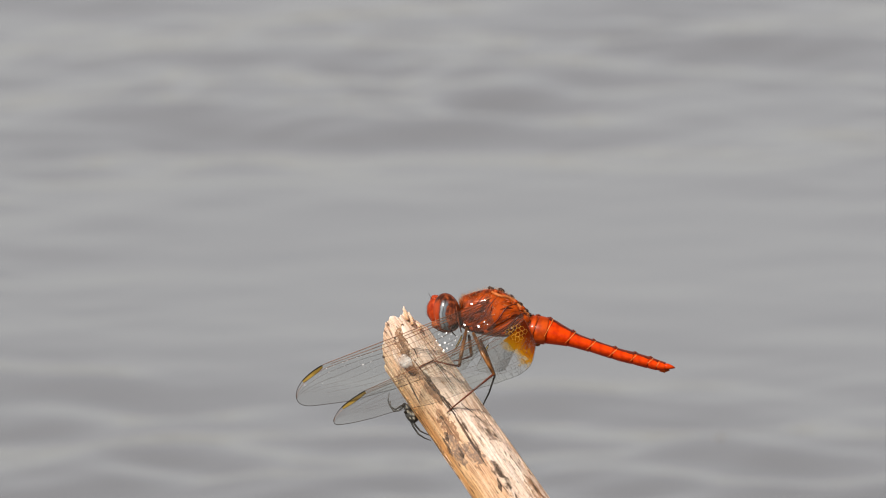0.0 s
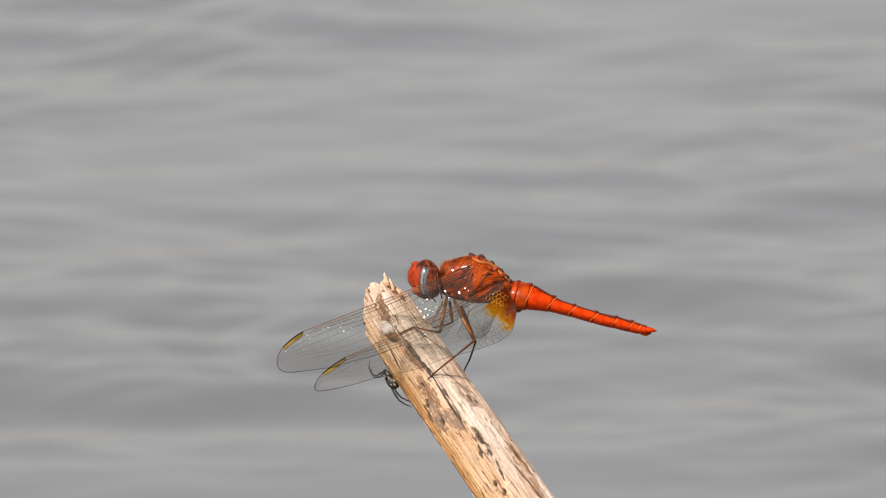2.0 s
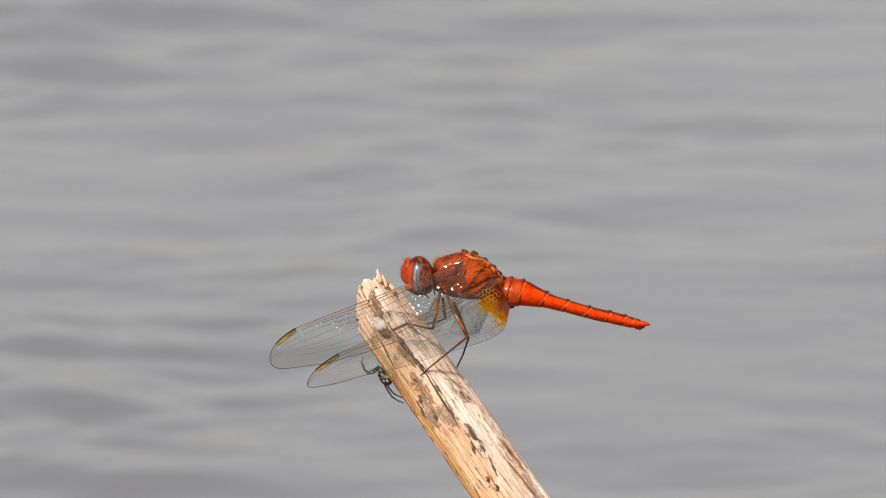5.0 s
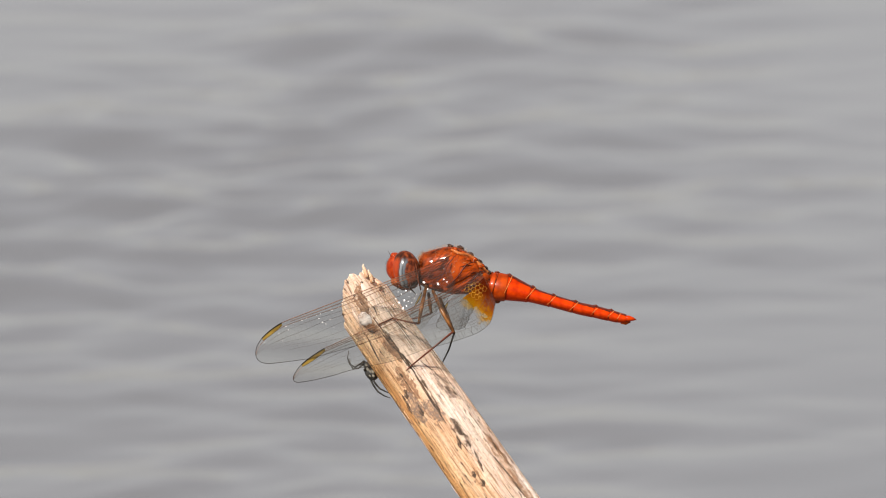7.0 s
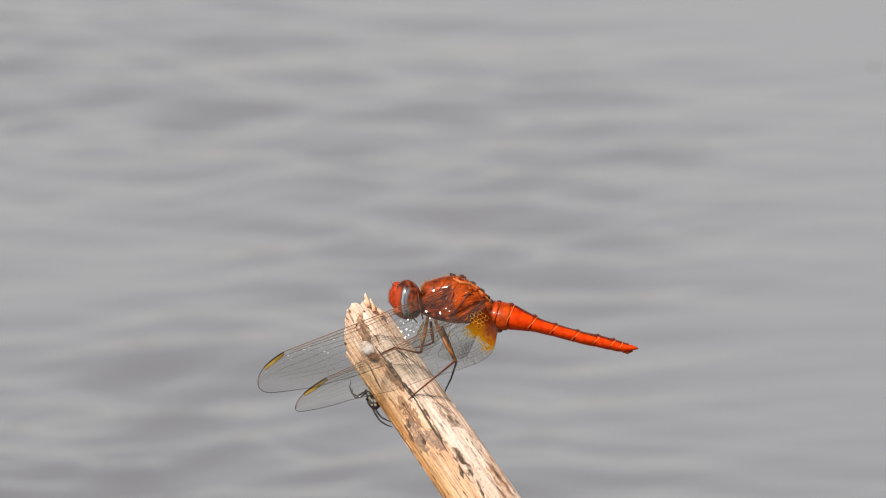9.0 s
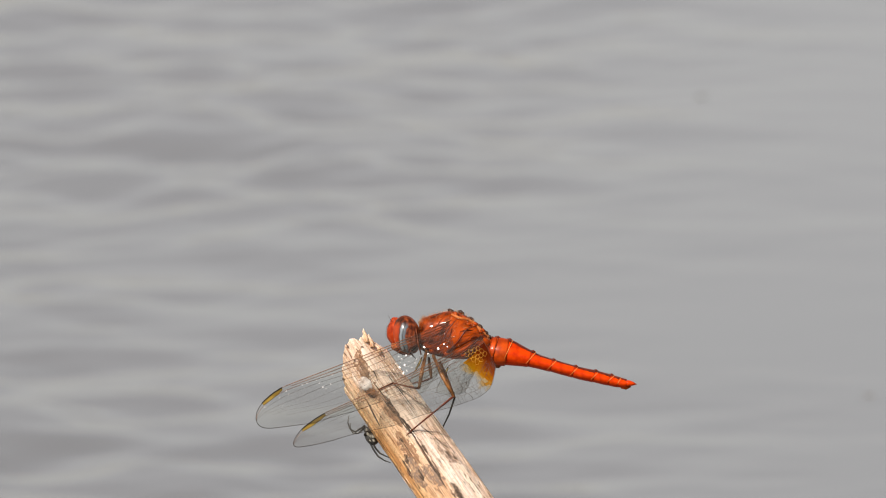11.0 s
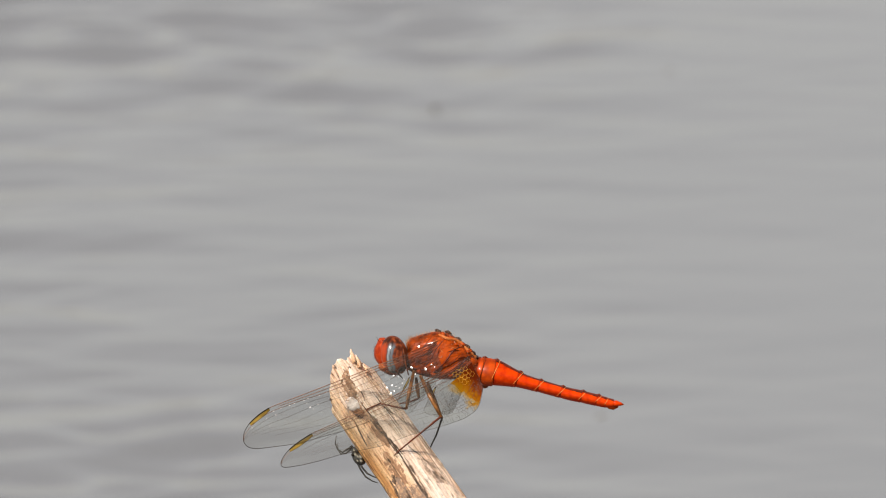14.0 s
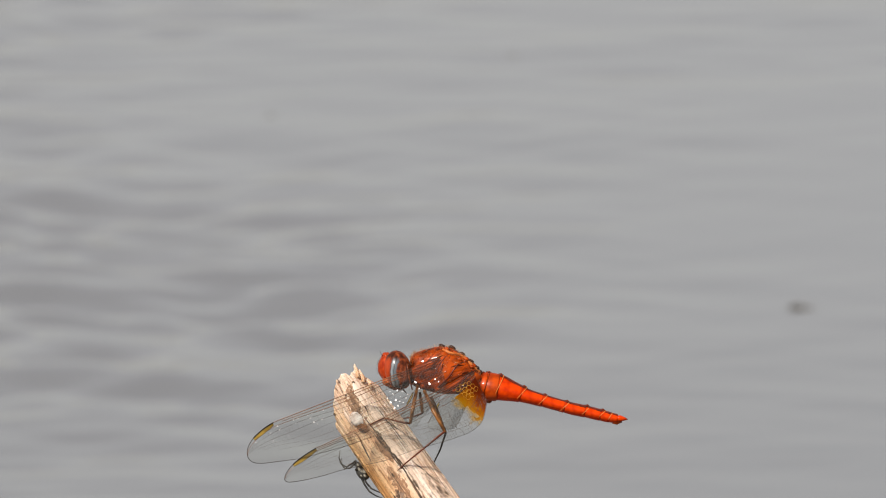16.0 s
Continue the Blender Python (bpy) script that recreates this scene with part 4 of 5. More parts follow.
def build_abdomen():
    pivot = P(6.51, -5.19, 0)
    AXIS = P(0.97, -0.24, 0)
    cuts = [5.98, 7.00, 7.95, 9.90, 13.45, 16.80, 20.25, 23.45, 25.85, 27.25, 28.51]
    core = Shape()
    core.grid([abdomen_ring(u, 0.90) for u in np.linspace(cuts[0], cuts[-1], 60)], True, True, True)
    ab = part("abdomen", core, M_FLANK, dragonfly, "slender scarlet abdomen in ten segments", pivot=pivot)
    for i in range(10):
        a, b = cuts[i], cuts[i + 1]
        rows = []
        for k in np.linspace(0, 1, 12):
            rows.append(abdomen_ring(a + (b - a) * k, 0.94 + 0.06 * k + 0.025 * math.sin(math.pi * k)))
        rows.append(abdomen_ring(b + 0.03, 0.93))
        seg = Shape()
        seg.grid(rows, True, True, True)
        part("segment", seg, M_FORE if i < 3 else M_ABDOMEN, ab)
        if i <= 8:
            band, n = Shape(), 32
            ra, rb = abdomen_ring(b - 0.035, 1.012), abdomen_ring(b + 0.035, 1.008)
            rm = abdomen_ring(b, 1.022)
            # the band leans back towards the keel
            tip = 0.25 if i < 2 else (0.6 if i == 2 else 0.58 if i < 8 else 0.3)
            lean = lambda ring: [p + AXIS * (tip * math.cos(2 * math.pi * j / n)) for j, p in enumerate(ring)]
            band.grid([lean(abdomen_ring(b - 0.05, 0.97)), lean(ra), lean(rm), lean(rb), lean(abdomen_ring(b + 0.06, 0.95))], True)
            part("joint_band", band, M_PALE if i > 1 else M_KEEL, ab, "thin pale joint band" if i > 1 else "thin dark joint band")
    for a, b in ((3, 4), (4, 5), (5, 6), (6, 7), (7, 8), (8, 9), (9, 10)):
        q, u0, u1 = Shape(), cuts[a], cuts[b]
        rows = []
        for k in np.linspace(0.0, 1.0, 12):
            ring = abdomen_ring(u0 + (u1 - u0) * k, 1.03 + 0.006 * k, 64)
            half = 4 + round((1.0 + 1.5 * k) * (1 if a < 6 else 2.2))
            idx = [round(-half + 2 * half * t / 8) for t in range(9)]
            rows.append([ring[j % 64] for j in idx])
        q.grid(rows, False)
        part("keel_stripe", q, M_KEEL, ab, "dark stripe along the keel")
    # small dark teeth where the keel ends at each joint
    for i in range(1, 9):
        ring = abdomen_ring(cuts[i], 1.02)
        q = Shape()
        q.tube([ring[0] - AXIS * 0.35 - P(0, 0.10), ring[0] + AXIS * 0.15 + P(0, 0.04), ring[0] + AXIS * 0.62 + P(0, -0.06)], [0.10, 0.17, 0.05], 7)
        part("keel_tooth", q, M_KEEL, ab)
    for side in (-1, 1):
        q = Shape()
        q.tube([P(28.16, -10.82, side * 0.35), P(28.95, -10.82, side * 0.4), P(29.57, -10.91, side * 0.35), P(30.10, -11.00, side * 0.25)], [0.45, 0.48, 0.30, 0.05], 10)
        part("tail_clasper", q, M_ABDOMEN, ab)
    q = Shape()
    q.tube([P(27.81, -11.18, 0), P(28.51, -11.44, 0), P(29.22, -11.35, 0)], [0.5, 0.4, 0.1], 9)
    part("tail_plate", q, M_FLANK, ab)
    for c in ((7.92, -7.74), (8.45, -8.01)):
        q = Shape()
        q.blob(P(c[0], c[1], 0), (0.55, 0.5, 0.45), dent=0.3, nu=12, nv=8)
        part("belly_hook", q, M_JAW, ab)
    return ab


abdomen = build_abdomen()


def wing(name, base, span, chord, length, lead, trail, label, amber=False, seed=1, stig=(30.7, 34.5), cells=(), fineness=1.0):
    """A wing with membrane, veins and stigma. span, chord: directions; lead, trail: edges along the span, in mm."""
    span = Vector(span).normalized()
    chord = (Vector(chord) - Vector(chord).dot(span) * span).normalized()
    nrm = span.cross(chord)
    la, lb = zip(*lead)
    ta, tb = zip(*trail)

    def edge(a):
        return np.interp(a, la, lb), np.interp(a, ta, tb)

    def pt(a, b, lift=0.0):
        camber = 0.25 * math.sin(a * 0.16) + 0.16 * math.sin(b * 0.9 + a * 0.12)
        return Vector(base) + span * a + chord * b + nrm * (camber + lift)

    def smooth_edge(a):
        q = min(0.6, max(0.02, (length - a) * 0.25), 0.1 + a)
        v = [edge(min(a + d * q, length)) for d in (-1, -0.5, 0, 0.5, 1)]
        return sum(x[0] for x in v) / 5, sum(x[1] for x in v) / 5

    a1 = length
    rows_a = []
    N = 70
    for i in range(N + 1):
        k = i / N
        a = a1 * (1 - (1 - k) ** 1.6)
        rows_a.append(a)

    def lim(a):
        lo, hi = smooth_edge(a)
        return lo, hi
    mem = Shape()
    top = []
    for a in rows_a:
        lo, hi = lim(a)
        top.append([pt(a, lo + (hi - lo) * j / 14) for j in range(15)])
    mem.grid(top, False)
    w = part(name, mem, M_FILM, dragonfly, label)
    rnd = random.Random(seed)
    # long veins, then cross veins between them
    fr = [0.0, 0.055, 0.115, 0.22, 0.34, 0.47, 0.60, 0.73, 0.86, 1.0]
    start = [0, 0, 0, 0.5, 3, 6, 1, 0.5, 1.5, 0]
    stop = [1, 0.80, 1, 1, 1, 0.96, 0.92, 0.86, 0.72, 1]
    fine = Shape()

    def fb(f, a):
        lo, hi = lim(a)
        bend = f if f in (0.0, 1.0) else f + 0.05 * math.sin(a * 0.35 + f * 9) * f * (1 - f) * 3
        return lo + (hi - lo) * bend
    for f, s0, s1 in zip(fr, start, stop):
        aa = s0 + (a1 * s1 - s0) * (1 - (1 - np.linspace(0, 1, 80)) ** 2)
        r = 0.062 if f < 0.13 else (0.030 if f < 0.4 else (0.017 if f < 1 else 0.050))
        radii = [r * fineness * ((0.55 + 0.45 * (a / a1) ** 3) if f == 1 else 1.2 - (0.4 if f == 0 else 0.7) * a / a1) for a in aa]
        root = sum(a < 8.5 for a in aa) if f < 0.5 else 0
        tip = sum(a < stig[0] for a in aa) if f == 0 else len(aa)
        for lo, hi, mat in ((0, root + 1, M_VEIN_ROOT), (root, tip, M_VEIN_RED if f < 0.13 else (M_EDGE if f == 1 else M_VEIN)), (tip - 1, len(aa), M_EDGE)):
            if hi - lo > 2:
                vein = Shape()
                vein.tube([pt(a, fb(f, a)) for a in aa[lo:hi]], [q * (0.75 if mat is M_VEIN_ROOT else 1) for q in radii[lo:hi]], 5)
                part("vein", vein, mat, w)
    for i in range(len(fr) - 1):
        step = (0.85, 0.95, 0.9, 0.75, 0.7, 0.65, 0.6, 0.55, 0.5)[i]
        a = max(start[i], start[i + 1]) + 0.6
        while a < a1 * min(stop[i], stop[i + 1]) - 0.2:
            d = rnd.uniform(-0.25, 0.25)
            b0, b1 = fb(fr[i], a), fb(fr[i + 1], min(a + d, a1))
            if i >= 4:
                mid = (b0 + b1) / 2 + rnd.uniform(-0.12, 0.12)
                bold = 0.020 if amber and a < 9 else (0.0055 if a > 14 else 0.011)
                fine.tube([pt(a, b0), pt(a + d * 1.4, mid), pt(min(a + d, a1), b1)], bold, 3)
                e = min(a + step * 0.6, a1 - 0.1)
                fine.tube([pt(a + d * 1.4, mid), pt(e, fb((fr[i] + fr[i + 1]) / 2, e))], bold * 0.8, 3)
            else:
                fine.tube([pt(a, b0), pt(min(a + d, a1), b1)], 0.007 if a > 14 else 0.014, 3)
            a += step * rnd.uniform(0.75, 1.3)
    tagged(part("vein_net", fine, M_VEIN, w), kind="stuff")
    st, s0, s1 = Shape(), stig[0], stig[1]
    rows, rows2 = [], []
    for k in np.linspace(0, 1, 12):
        a = s0 + (s1 - s0) * k
        lo, hi = lim(a)
        wd = 0.62 * (0.35 + 0.65 * math.sin(math.pi * (0.06 + 0.88 * k)) ** 0.7)
        rows.append([pt(a, lo + wd * j / 5 + 0.02, 0.05) for j in range(6)])
        rows2.append([pt(a, lo + wd * j / 5 + 0.02, -0.05) for j in range(6)])
    st.grid(rows, False), st.grid(rows2, False)
    part("stigma", st, M_STIGMA, w, "olive-yellow stigma bordered in black")
    rim = Shape()
    for off, thick in ((0.0, 0.11), (0.62, 0.06)):
        rim.tube([pt(s0 + (s1 - s0) * k, lim(s0 + (s1 - s0) * k)[0] + off * (0.35 + 0.65 * math.sin(math.pi * (0.06 + 0.88 * k)) ** 0.7), 0) for k in np.linspace(0, 1, 10)], thick, 5)
    part("stigma_rim", rim, M_BLACK, w)
    # added facets turned to mirror the sun, placing the glints of puckered cells
    half = (VIEW.to_3x3().inverted() @ SUN_TO.normalized() + Vector((0, -1, 0))).normalized()
    sx = half.cross(Vector((0, 0, 1))).normalized()
    sy = half.cross(sx)
    for a, b, size in cells:
        size *= rnd.uniform(0.6, 1.25)
        c, q = pt(a, b) - nrm * 0.12 * (1 if (nrm.y > 0) else -1), Shape()
        ring = [c + (sx * math.cos(g) * size * rnd.uniform(0.7, 1.2) + sy * math.sin(g) * size * rnd.uniform(0.6, 1.0)) * 0.5 for g in (0.2, 1.3, 2.3, 3.3, 4.4, 5.4)]
        stretch, tilt = rnd.uniform(0.45, 1.0), rnd.uniform(-1.2, 1.2)
        long = sx * math.cos(tilt) + sy * math.sin(tilt)
        ring = [p - long * ((p - c).dot(long) * (1 - stretch)) for p in ring]
        q.v, q.f = [c + half * 0.02] + ring, [(0, i + 1, (i + 1) % 6 + 1) for i in range(6)]
        part("glint_facet", q, M_GLINT, w)
    if amber:
        am, rows = Shape(), []
        for k in np.linspace(0, 1, 40):
            a = 0.1 + 6.4 * k
            lo, hi = lim(a)
            f0 = 0.20 + 0.10 * k
            f1 = np.interp(a, [0, 1.5, 2.6, 3.5, 4.5, 6.5], [0.985, 0.985, 0.985, 0.985, 0.98, 0.96])
            rows.append([pt(a, lo + (hi - lo) * (f0 + (f1 - f0) * j / 10), 0.008) for j in range(11)])
        am.grid(rows, False)
        part("amber_patch", am, M_AMBER, w, "amber-yellow patch at the wing base")
        net = Shape()
        for i in range(5):
            for j in range(4):
                if i + j > 5 or (i, j) in ((0, 0), (4, 1), (0, 3)):
                    continue
                shift = [rnd.uniform(-0.13, 0.13) for _ in range(14)]
                a, b = 0.8 + 0.66 * i + 0.33 * (j % 2), 1.7 + 0.60 * j
                c = [(a + 0.38 * math.cos(q + 0.52) + shift[k % 6], b + 0.40 * math.sin(q + 0.52) + shift[k % 6 + 6]) for k, q in enumerate(np.linspace(0, 2 * math.pi, 7))]
                net.tube([pt(x, y, 0.06) for x, y in c], 0.021, 4)
        part("golden_net", net, M_VEIN_GOLD, w, "golden net of veins")
    return w


FORE_LEAD = [(0, -0.3), (2, -0.2), (18, 0.0), (30.5, 0.05), (32.5, 0.45), (34.4, 1.15), (35.2, 1.65), (35.8, 2.15), (36.2, 2.65), (36.43, 3.1), (36.52, 3.4), (36.55, 3.6)]
FORE_TRAIL = [(0, 1.0), (2, 3.8), (5, 6.4), (10, 7.5), (20, 7.6), (28.4, 6.85), (31.2, 6.22), (33.6, 5.66), (34.7, 5.4), (35.5, 5.08), (36.0, 4.75), (36.25, 4.5), (36.45, 4.15), (36.52, 3.9), (36.55, 3.6)]
HIND_LEAD = [(0, 0.2), (4, 0.5), (16, 0.5), (28.2, 0.0), (30.4, 0.22), (32.4, 0.62), (33.5, 1.08), (34.1, 1.45), (34.45, 1.75), (34.65, 2.0), (34.72, 2.15), (34.75, 2.3)]
HIND_TRAIL = [(0, 5.4), (1.2, 6.9), (2.5, 8.2), (5, 8.6), (9, 8.1), (14, 7.1), (19, 6.6), (26, 4.8), (28.8, 4.36), (31.8, 3.67), (33.3, 3.22), (34.0, 2.98), (34.35, 2.83), (34.6, 2.62), (34.71, 2.45), (34.75, 2.3)]
# glints placed on the near forewing: along the span, across it, size
WING_GLINTS = [(12.17, 2.84, 0.42), (11.91, 3.68, 0.55), (11.08, 2.57, 0.39), (11.01, 3.63, 0.65), (10.99, 4.58, 0.44), (10.09, 3.31, 0.39), (11.46, 2.06, 0.34), (10.02, 4.37, 0.34),
         (12.9, 3.69, 0.31), (11.72, 4.69, 0.52), (9.33, 3.87, 0.29), (10.28, 2.29, 0.39), (9.57, 2.74, 0.31), (8.84, 3.38, 0.26), (10.47, 4.01, 0.34), (11.47, 3.09, 0.26),
         (30.25, 0.85, 0.33), (28.97, 0.84, 0.3), (27.49, 0.82, 0.36), (26.71, 0.82, 0.3), (25.08, 0.95, 0.36), (23.42, 0.99, 0.3), (22.46, 1.05, 0.3), (21.27, 1.01, 0.33),
         (31.67, 1.45, 0.33), (30.1, 1.47, 0.27), (28.74, 1.49, 0.27), (27.34, 1.44, 0.3), (24.82, 1.51, 0.39), (24.53, 2.27, 0.33), (24.11, 2.71, 0.39), (23.16, 2.3, 0.3),
         (24.38, 0.91, 0.3), (31.7, 2.77, 0.36), (34.46, 2.04, 0.3), (26.57, 2.94, 0.21), (29.12, 2.95, 0.21), (26.21, 4.3, 0.21), (23.1, 3.64, 0.27)]
wing("forewing", P(2.46, -0.88, -2.3), P(-0.934, -0.356, -0.30), P(0.356, -0.934, 0.0), 36.55, FORE_LEAD, FORE_TRAIL, "clear glassy forewing swept forward", seed=11, cells=WING_GLINTS)
wing("hindwing", P(5.81, -3.26, -2.4), P(-0.894, -0.449, -0.27), P(0.449, -0.894, 0.0), 34.75, HIND_LEAD, HIND_TRAIL, "clear glassy hindwing with an amber base", True, seed=12, stig=(28.0, 32.4))
wing("forewing", P(2.46, -0.88, 2.3), P(-0.20, -0.19, 0.96), P(-0.15, -0.92, -0.2), 36.55, FORE_LEAD, FORE_TRAIL, "clear glassy forewing swept forward", seed=13, fineness=0.45)
wing("hindwing", P(5.81, -3.26, 2.4), P(-0.19, -0.18, 0.965), P(-0.15, -0.92, -0.2), 34.75, HIND_LEAD, HIND_TRAIL, "clear glassy hindwing with an amber base", True, seed=14, stig=(28.0, 32.4), fineness=0.45)


def leg(femur, tibia, tarsus, r, spines=8, seed=1, mat_tibia=None, mat_femur=None):
    """A jointed leg: thick amber upper leg, thin spiny lower leg and hooked foot."""
    q = Shape()
    q.tube(femur, [r * 0.8] + [r * 1.1] * (len(femur) - 2) + [r * 0.75], 9)
    lg = part("leg", q, mat_femur or M_FEMUR, dragonfly, "brown leg folded behind the eye" if mat_femur else "amber leg gripping the reed")
    q = Shape()
    q.tube(tibia, [r * 0.62] + [r * 0.48] * (len(tibia) - 2) + [r * 0.36], 7)
    rnd = random.Random(seed)
    a, b = Vector(tibia[0]), Vector(tibia[-1])
    for i in range(spines):
        for s in (-1, 1):
            d = (b - a).normalized()
            side = d.cross(Vector((0, 1, 0))) * s + Vector((0, -0.5, 0)) + d * 0.9
            q.hair(a.lerp(b, (i + 0.7) / (spines + 0.5)), side, rnd.uniform(0.45, 0.75), 0.022)
    part("lower_leg", q, mat_tibia or M_TIBIA, lg)
    q = Shape()
    q.tube(tarsus, [r * 0.34] + [r * 0.3] * (len(tarsus) - 2) + [0.04], 6)
    part("foot", q, mat_tibia or M_TIBIA, lg)
    return lg


def on_reed(u, v, lift=0.12):
    """The point of the reed's near face at plan (u, v)."""
    d = P(u, v) - REED_O
    s, nn = d.dot(AX), d.dot(NX)
    return reed_point(s, math.asin(max(-0.98, min(0.98, nn / (R0 * (1 + 0.0028 * (s + 4)))))), lift)


# near hind leg, far hind leg, near middle leg, far middle leg
leg([P(-1.60, -6.50, -1.9), P(-0.18, -9.59, -4.2), P(1.67, -12.94, -5.6)], [P(1.67, -12.76, -5.6), P(-1.58, -15.40, -5.4), on_reed(-5.02, -18.22)],
    [on_reed(-5.02, -18.22), on_reed(-5.28, -18.48), on_reed(-5.72, -18.92)], 0.31, 9, 1)
leg([P(-0.53, -7.48, 2.0), P(0.53, -10.03, 3.0), P(1.76, -13.11, 3.4)], [P(1.76, -13.11, 3.4), P(0.88, -15.75, 1.8), P(-0.26, -18.04, 0.2)],
    [P(-0.26, -18.04, 0.2), P(-0.70, -18.57, -0.4), P(-1.23, -18.83, -1.3)], 0.27, 8, 2, M_BLACK)
leg([P(-2.60, -5.70, -1.9), P(-3.34, -9.15, -4.0), P(-3.78, -11.62, -5.0)], [P(-3.78, -11.62, -5.0), P(-5.46, -11.35, -5.3), on_reed(-7.83, -10.82, 0.3)],
    [on_reed(-7.83, -10.82, 0.3), on_reed(-9.50, -11.53, 0.14), on_reed(-10.56, -12.23, 0.1)], 0.29, 6, 3, M_JAW)
leg([P(-2.29, -6.78, 1.0), P(-2.02, -8.71, 1.6), P(-1.85, -10.03, 1.8)], [P(-1.85, -10.03, 1.8), P(-3.43, -10.65, 1.4), P(-5.28, -10.91, 0.4)],
    [P(-5.28, -10.91, 0.4), P(-5.81, -11.00, 0.2), P(-6.34, -11.00, 0)], 0.26, 5, 4)
# front legs folded up behind the eyes
front_leg = leg([P(-3.45, -6.40, -2.0), P(-3.95, -4.40, -2.6), P(-4.25, -2.30, -2.8)], [P(-4.25, -2.30, -2.8), P(-4.62, -3.90, -3.1), P(-5.05, -5.60, -2.8)],
                [P(-5.05, -5.60, -2.8), P(-5.25, -6.15, -2.6), P(-5.60, -6.60, -2.3)], 0.12, 5, 5, M_TIBIA, M_JAW)
leg([P(-3.45, -6.40, 2.0), P(-3.95, -4.40, 3.0), P(-4.25, -2.30, 3.3)], [P(-4.25, -2.30, 3.3), P(-4.62, -3.90, 3.5), P(-5.05, -5.60, 3.2)],
    [P(-5.05, -5.60, 3.2), P(-5.25, -6.15, 2.9), P(-5.60, -6.60, 2.5)], 0.12, 5, 6, M_TIBIA, M_JAW)

# ---------------------------------------------------------------- the spider under the reed


def build_spider():
    ob = thing("spider", -11.62, -18.83, 1.5, "small dark spider clinging under the reed", "spider")
    q = Shape()
    q.blob(P(-11.79, -18.22, 0.8), (0.8, 0.7, 0.55), Matrix.Rotation(radians(50), 3, "Y"), dent=0.1)
    body = part("front_body", q, M_SPIDER, ob)
    q = Shape()
    q.blob(P(-11.18, -19.36, 0.6), (1.3, 1.0, 0.9), Matrix.Rotation(radians(52), 3, "Y"), dent=0.08)
    part("belly", q, M_SPIDER, ob)
    # pale blobs paint the body's highlights along with its pattern
    for c, w, r in (((-11.75, -18.75), -0.25, 0.24), ((-11.35, -19.05), -0.42, 0.20), ((-10.95, -19.10), -0.40, 0.26), ((-10.85, -19.75), -0.35, 0.22), ((-11.40, -19.75), -0.35, 0.16), ((-11.95, -18.10), 0.05, 0.18)):
        q = Shape()
        q.blob(P(c[0], c[1], w), (r * 1.3, 0.10, r * 0.8), Matrix.Rotation(radians(50), 3, "Y"), dent=0.5, nu=12, nv=8)
        part("highlight_spot", q, M_SPOT, ob, "pale grey spot, painted highlight and pattern")
    for c, w in (((-12.50, -17.78), 0.3), ((-12.32, -17.60), 0.9), ((-12.14, -18.83), 0.1)):
        q = Shape()
        q.blob(P(c[0], c[1], w), (0.26, 0.26, 0.26), nu=10, nv=8)
        part("eye", q, M_BLACK, body)
    for pts in ([(-12.67, -17.78), (-13.73, -18.39), (-14.52, -17.95), (-14.87, -16.98), (-14.70, -15.84)],
                [(-12.41, -17.95), (-13.20, -18.57), (-13.99, -18.66), (-14.43, -18.04), (-14.52, -16.98)],
                [(-11.62, -19.62), (-10.91, -21.12), (-10.12, -22.26), (-9.15, -22.88), (-8.18, -23.23)],
                [(-11.35, -19.62), (-10.56, -20.94), (-9.86, -21.74), (-8.98, -22.18), (-7.92, -22.62)]):
        k = len(ob.children)
        q = Shape()
        q.tube([P(a[0], a[1], 1.0 - 0.25 * ((k * 5) % 4)) for a in pts], [0.17, 0.15, 0.14, 0.10, 0.05], 7)
        part("leg", q, M_SPIDER, ob)
    return ob


spider = build_spider()


# ---------------------------------------------------------------- on the water
def build_bug():
    """A water bug: oval back, head and oar legs; plan origin of its own on the water."""
    ob = new("water_bug")
    ORIGIN[ob.name] = Vector()
    tagged(ob, "small dark water bug darting over the pond", "bug")
    q = Shape()
    q.blob((0, 0, 0.9), (1.7, 1.2, 1.0), dent=0.05, nu=18, nv=12)
    part("body", q, M_BUG, ob)
    q = Shape()
    q.blob((-1.8, 0, 0.9), (0.6, 0.7, 0.55), nu=14, nv=9)
    part("head", q, M_BUG, ob)
    for side in (-1, 1):
        for x, reach in ((-0.8, 1.2), (0.1, 2.0), (0.8, 1.6)):
            q = Shape()
            q.tube([(x, side * 0.9, 0.7), (x - 0.3, side * (1 + reach * 0.5), 1.1), (x + 0.6, side * (1 + reach), 0.1)], [0.22, 0.16, 0.08], 5)
            part("leg", q, M_BUG, ob)
    # the hump of water that it pushes up
    q, rows = Shape(), []
    for i in range(19):
        r = i / 18
        z = 0.85 * math.cos(math.pi * min(r * 1.15, 1)) - 0.05 - 0.5 * max(r - 0.8, 0)
        rows.append([Vector((15 * r * math.cos(a), 26 * r * math.sin(a), z)) for a in (2 * math.pi * j / 40 for j in range(40))])
    q.grid(rows[1:], True, True)
    part("wake", q, M_WATER, ob, "low hump of pushed-up water")
    return ob


